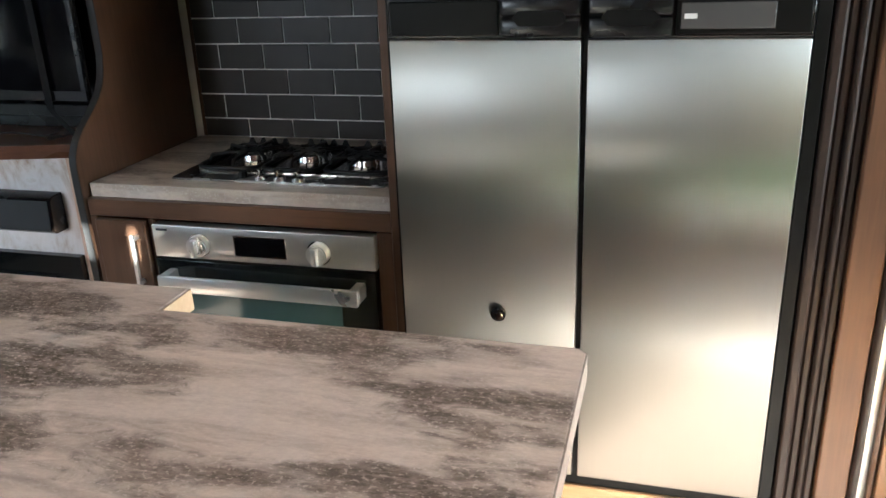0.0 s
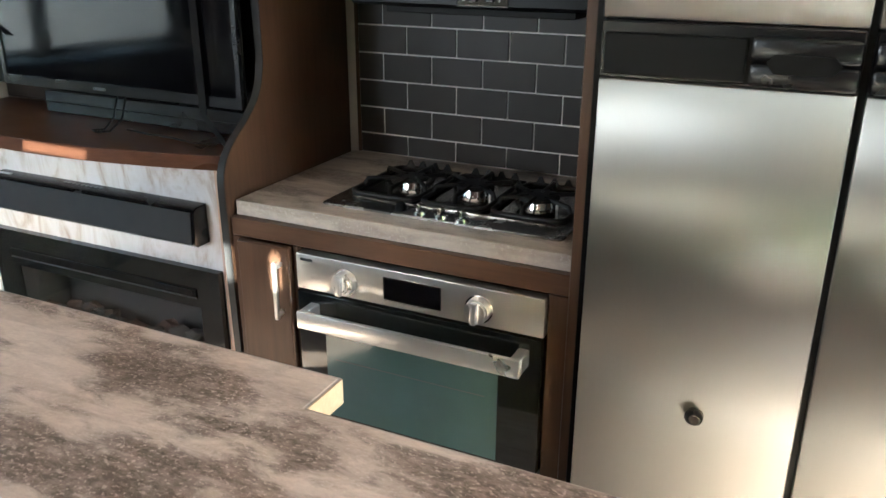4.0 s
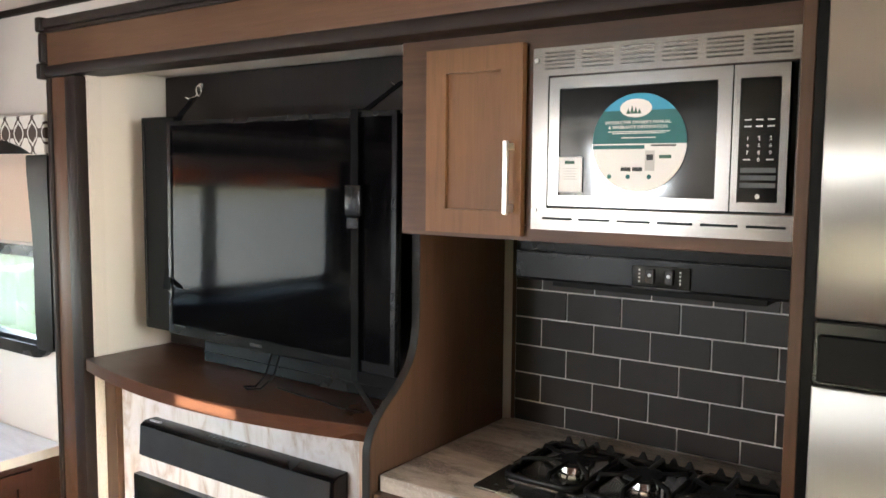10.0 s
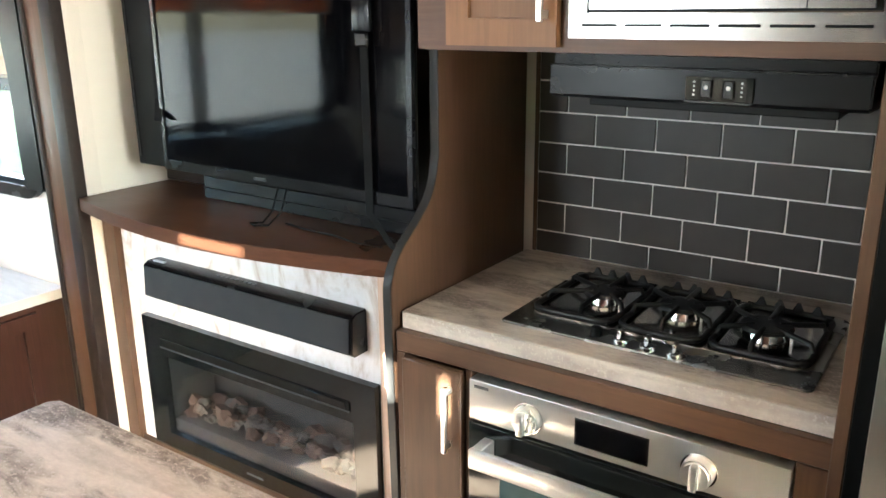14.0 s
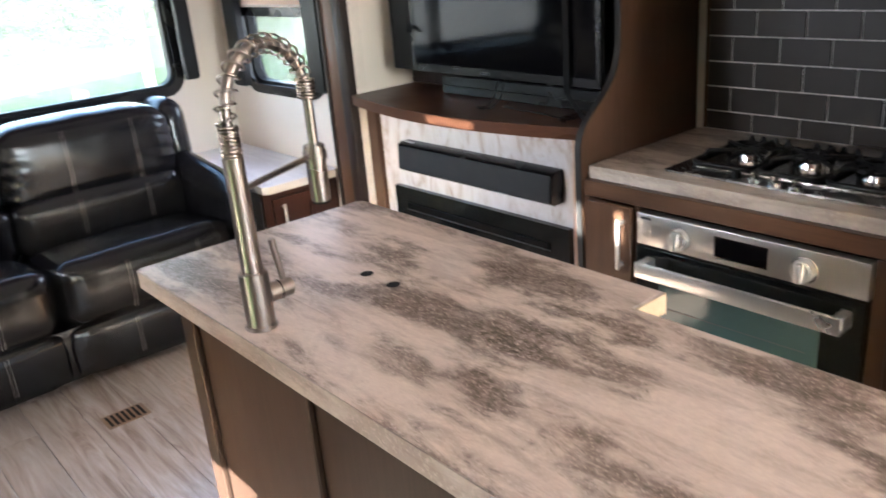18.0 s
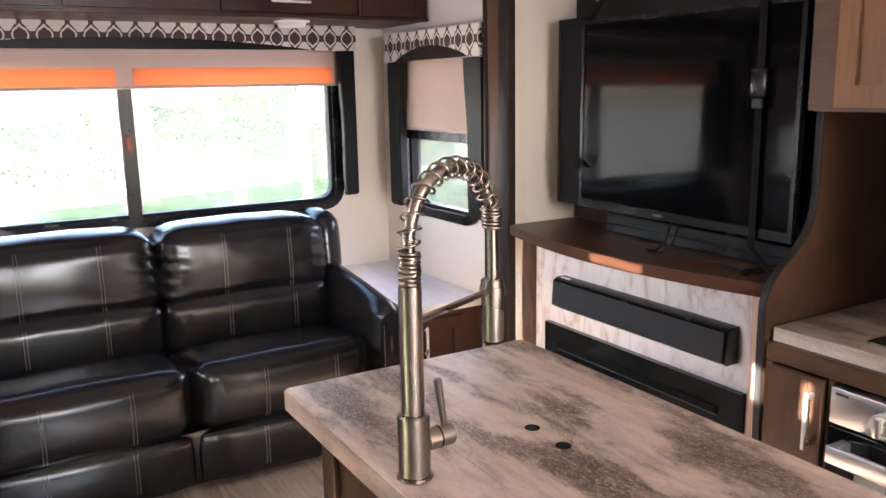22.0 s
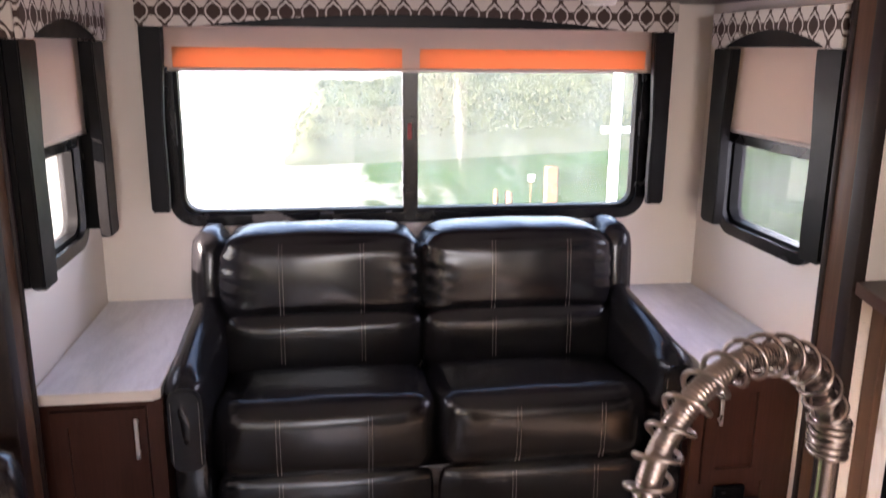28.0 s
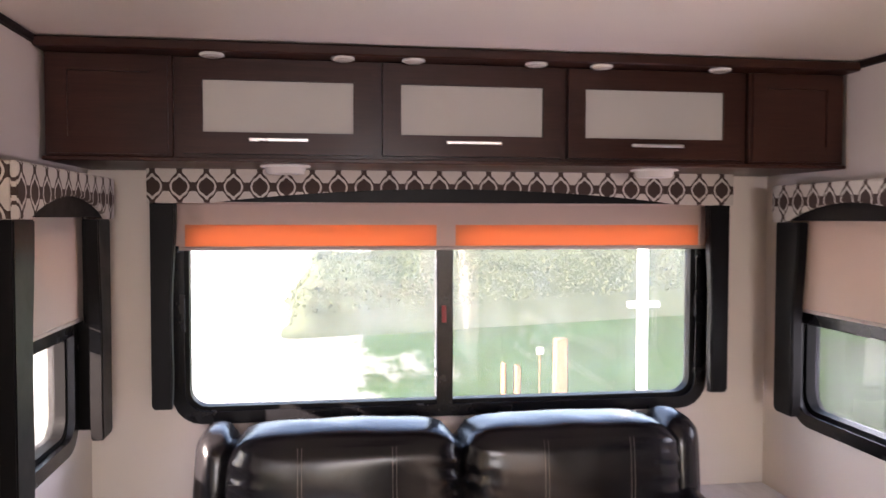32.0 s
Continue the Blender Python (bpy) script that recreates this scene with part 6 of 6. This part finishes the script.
for y0, y1, ys in ((-0.078, MID - 0.004, (0.128, 0.411)), (MID + 0.004, 1.335, (0.885, 1.165))):
    def seamed(name, bm, stations, label=""):
        runs = [[(surface_x(bm, y, z) + 0.0015, y, z) for z in stations] for y in ys]
        ob = part(name, bm, LEATHER, sofa, label, 180)
        for r in runs:
            stitch_pair(ob, r)
        return ob
    seat = cushion(B(), (-3.60, y0, 0.248), (SF, y1, 0.500), 0.062, 0.016, 12)
    for v in seat.verts:
        if v.co.z > 0.37:
            v.co.z -= 0.055 * max(0, min(1, (SF - 0.06 - v.co.x) / 0.42))
        edge_d = min(v.co.y - y0, y1 - v.co.y)
        v.co.x -= 0.02 * max(0, 1 - edge_d / 0.06)
    seamed("seat_cushion", seat, [0.27, 0.30, 0.33, 0.37, 0.41, 0.44, 0.465])
    low = cushion(B(), (-3.66, y0 - 0.003, 0.415), (-3.440, y1 + 0.003, 0.652), 0.055, 0.010, 12)
    seamed("lumbar_cushion", low, [0.48, 0.52, 0.56, 0.60, 0.625])
    back = cushion(B(), (-3.75, y0 - 0.004, 0.612), (-3.470, y1 + 0.004, 0.927), 0.066, 0.018, 16)
    for v in back.verts:
        v.co.x -= 0.06 * (v.co.z - 0.625)
        side_d = min(v.co.y - y0, y1 - v.co.y)
        pinch = max(0, 1 - side_d / 0.11)
        v.co.z -= 0.02 * pinch ** 2 * (1 if v.co.z > 0.8 else 0)
        v.co.x += 0.009 * pinch * math.sin(v.co.z * 115 + v.co.y * 30)
        v.co.x = max(v.co.x, XR + 0.035)
    seamed("back_cushion", back, [0.65, 0.70, 0.76, 0.81, 0.86, 0.90])
    skirt = cushion(B(), (SF - 0.11, y0 + 0.012, 0.035), (SF - 0.035, y1 - 0.012, 0.242), 0.03, 0.01, 8)
    seamed("footrest", skirt, [0.07, 0.11, 0.15, 0.18, 0.21, 0.225], "leather footrest panel folded flat")
for s, yo, yi in ((1, -0.192, -0.075), (-1, 1.452, 1.332)):
    wing = cushion(B(), (-3.80, min(yo, yi), 0.60), (-3.56, max(yo, yi), 0.915), 0.05, 0.012, 10)
    for v in wing.verts:
        v.co.x = max(v.co.x - 0.12 * max(0, v.co.z - 0.65), XR + 0.035)
    part("wing", wing, LEATHER, sofa, "padded wing beside the back", 180)
    arm = cushion(B(), (-3.68, min(yo, yi), 0.34), (-2.975, max(yo, yi), 0.655), 0.058, 0.012, 12)
    for v in arm.verts:
        f = (v.co.x + 3.68) / 0.705
        if v.co.z > 0.45:
            v.co.z += 0.055 * (1 - f) - 0.035 * f
        v.co.y += -s * 0.02 * max(0, f - 0.5) * (1 if v.co.z > 0.5 else 0)
    a = part("arm", arm, LEATHER, sofa, "padded sloping arm", 180)
    part("arm_front", prism(B(), rounded(min(yo, yi) + 0.008, max(yo, yi) - 0.008, 0.33, 0.60, 0.045), "x", -2.985, -2.966, 0.008), LEATHER, a, "rounded front facing of the arm")
    bm = B()
    for k in range(40):
        z = 0.36 + 0.20 * k / 40
        for yy in (min(yo, yi) + 0.018, max(yo, yi) - 0.018):
            box(bm, (-2.9655, yy - 0.0007, z), (-2.9645, yy + 0.0007, z + 0.0035))
    tagged(part("stitching", bm, STITCH, a, "pale stitching", 0), kind="stuff")
    part("arm_side", box(B(), (-3.70, min(yo, yi) + 0.006, 0.035), (-3.005, max(yo, yi) - 0.006, 0.36), 0.02, 2), LEATHER, sofa)
    for x in (-3.66, -3.03):
        part("foot", cyl(B(), (x, (yo + yi) / 2, 0.0), (x, (yo + yi) / 2, 0.036), 0.022, 14, 0.026), BLACK, sofa)
for y in (0.1, 1.2):
    part("foot", cyl(B(), (-3.6, y, 0.0), (-3.6, y, 0.031), 0.022, 14, 0.026), BLACK, sofa)

# ---- armchair at the other side ----
ac = thing("leather_armchair", (-2.2, -0.86, 0), "black leather armchair beside the far slide-out post", "armchair")

part("seat", cushion(B(), (-2.52, -0.98, 0.10), (-1.92, -0.44, 0.44), 0.06, 0.02, 8), LEATHER, ac, "", 180)
part("backrest", cushion(B(), (-2.62, -1.06, 0.30), (-1.82, -0.86, 0.98), 0.08, 0.02, 10), LEATHER, ac, "", 180)
for x in (-2.66, -1.90):
    part("arm", cushion(B(), (x, -1.02, 0.03), (x + 0.13, -0.46, 0.62), 0.055, 0.015, 8), LEATHER, ac, "padded arm", 180)
part("base", box(B(), (-2.54, -0.98, 0.0), (-1.90, -0.50, 0.11), 0.01), BLACK, ac)

# ---- floor pieces ----
mat_t = solo("floor_carpet_piece", prism(B(), rounded(-2.99, -2.72, -0.555, -0.205, 0.02), "z", 0.0005, 0.010, 0.003), CARPET, "speckled brown carpet piece in front of the side cabinet", "carpet")
fv = thing("floor_vent", (-2.77, 0.67, 0), "brown metal floor vent with slots", "floor vent")
part("plate", box(B(), (-2.79, 0.60, 0.0005), (-2.69, 0.75, 0.004), 0.001), plain("vent_brown", (0.20, 0.12, 0.07), 0.45), fv)
for k in range(7):
    part("slot", box(B(), (-2.78, 0.612 + 0.019 * k, 0.0041), (-2.70, 0.622 + 0.019 * k, 0.0046)), BLACK, fv)

# ---- outdoors ----
structure("ground", prism(B(), [(160 * math.cos(a), 160 * math.sin(a)) for a in (2 * math.pi * k / 48 for k in range(48))], "z", -1.2, -0.9), GRASS, "green meadow around the trailer", "ground", 0)
rnd = random.Random(11)


def bank_top(x, y):
    """Height of the overgrown bank over the ground, rising to one side."""
    ridge = max(0.0, 1.0 - abs(x + 25.0 + 0.3 * y) / 7.0)
    start = min(1.0, max(0.0, (y + 0.7 + 0.35 * noise.noise(Vector((x * 0.6, y * 2.0, 2)))) / 0.7))
    lump = 0.5 * noise.noise(Vector((x * 0.35, y * 0.35, 0))) + 0.22 * noise.noise(Vector((x * 1.1, y * 1.1, 4))) + 0.1 * noise.noise(Vector((x * 2.7, y * 2.7, 9)))
    return start * ridge ** 0.7 * (1.45 + 0.085 * y + 0.55 * lump)


verts, faces = [], []
nx, ny = 70, 130
for i in range(nx + 1):
    for j in range(ny + 1):
        x, y = -33.0 + 15.0 * i / nx, -2.0 + 18.4 * j / ny
        verts.append(Vector((x - 0.3 * y, y, -0.92 + bank_top(x - 0.3 * y, y))))
for i in range(nx):
    for j in range(ny):
        k = i * (ny + 1) + j
        faces.append((k, k + ny + 1, k + ny + 2, k + 1))
bank_mesh = bpy.data.meshes.new("far_bank")
bank_mesh.from_pydata(verts, [], faces)
bank_mesh.shade_smooth()
bank_mesh.materials.append(BANK)
tagged(new("far_bank", bank_mesh), "grey-green overgrown bank beyond the lawn behind the trailer", "bank", "", "structure")
verts, faces = [], []
for k in range(26000):
    y = -1.6 + 17.4 * rnd.random()
    x = -31.5 + 12.5 * rnd.random() - 0.3 * y
    h = bank_top(x, y)
    if h < 0.12:
        continue
    c = Vector((x, y, -0.92 + h + rnd.uniform(-0.02, 0.09)))
    a = Vector((rnd.uniform(-1, 1), rnd.uniform(-1, 1), rnd.uniform(-1, 1))).normalized()
    b = a.cross(Vector((rnd.uniform(-1, 1), rnd.uniform(-1, 1), rnd.uniform(-1, 1)))).normalized()
    r = 0.018 + 0.035 * rnd.random()
    at = len(verts)
    verts += [c + a * r, c + b * r * 0.7, c - a * r, c - b * r * 0.7]
    faces.append((at, at + 1, at + 2, at + 3))
hedge_mesh = bpy.data.meshes.new("far_shrubs")
hedge_mesh.from_pydata(verts, [], faces)
hedge_mesh.materials.append(HEDGE)
tagged(new("far_shrubs", hedge_mesh), "loose grey-green shrub leaves on the bank behind the trailer", "shrubs", "", "stuff")
pw = thing("white_post", (-6.0, 2.23, -0.9), "white painted post with a cross arm outside the rear window", "post")
part("pole", box(B(), (-6.03, 2.20, -0.9), (-5.97, 2.26, 2.3), 0.008), POST_WHITE, pw)
part("cross_arm", box(B(), (-6.022, 2.13, 1.02), (-5.978, 2.34, 1.06), 0.006), POST_WHITE, pw)
for y, w, z in ((3.12, 0.17, 0.07), (2.60, 0.08, -0.26), (2.44, 0.05, -0.22)):
    solo("wooden_fence_post", box(B(), (-11.1, y, -0.9), (-10.95, y + w, z), 0.02), FENCE_TAN, "tan wooden post in the meadow", "post", "fence posts")
sign = thing("yard_sign", (-11.0, 2.93, -0.9), "small white sign on a thin stake in the meadow", "sign")
part("board", box(B(), (-11.01, 2.885, -0.125), (-10.99, 2.975, -0.04), 0.004), POST_WHITE, sign)
part("stake", box(B(), (-11.03, 2.92, -0.9), (-11.0105, 2.94, -0.06), 0.003), FENCE_TAN, sign)

# ---- floor planks ----
floor = thing("floor", (0, 0.6, 0), "grey-brown wood-look plank floor", "floor")
tagged(floor, kind="structure")
rnd = random.Random(5)
plank_cache = {}
y, row = -1.716, 0
while y < 1.86:
    w = 0.152
    x = XR - rnd.random() * 0.9
    while x < XF:
        lo, hi = (XR, XF) if y > YL - 0.05 else (-2.695, -1.355)
        a, b = max(x, lo), min(x + 1.22, hi)
        if b - a > 0.02:
            key = (round(b - a, 2), w)
            if key not in plank_cache:
                plank_cache[key] = mesh_of("plank", box(B(), (0, 0, -0.006), (b - a - 0.0016, w - 0.0016, 0), 0.0012), PLANK)
            o = new("plank", plank_cache[key])
            o.parent = floor
            o.location = Vector((a + 0.0008, y + 0.0008, 0)) - base_of(floor)
        x += 1.22
    y += w
    row += 1
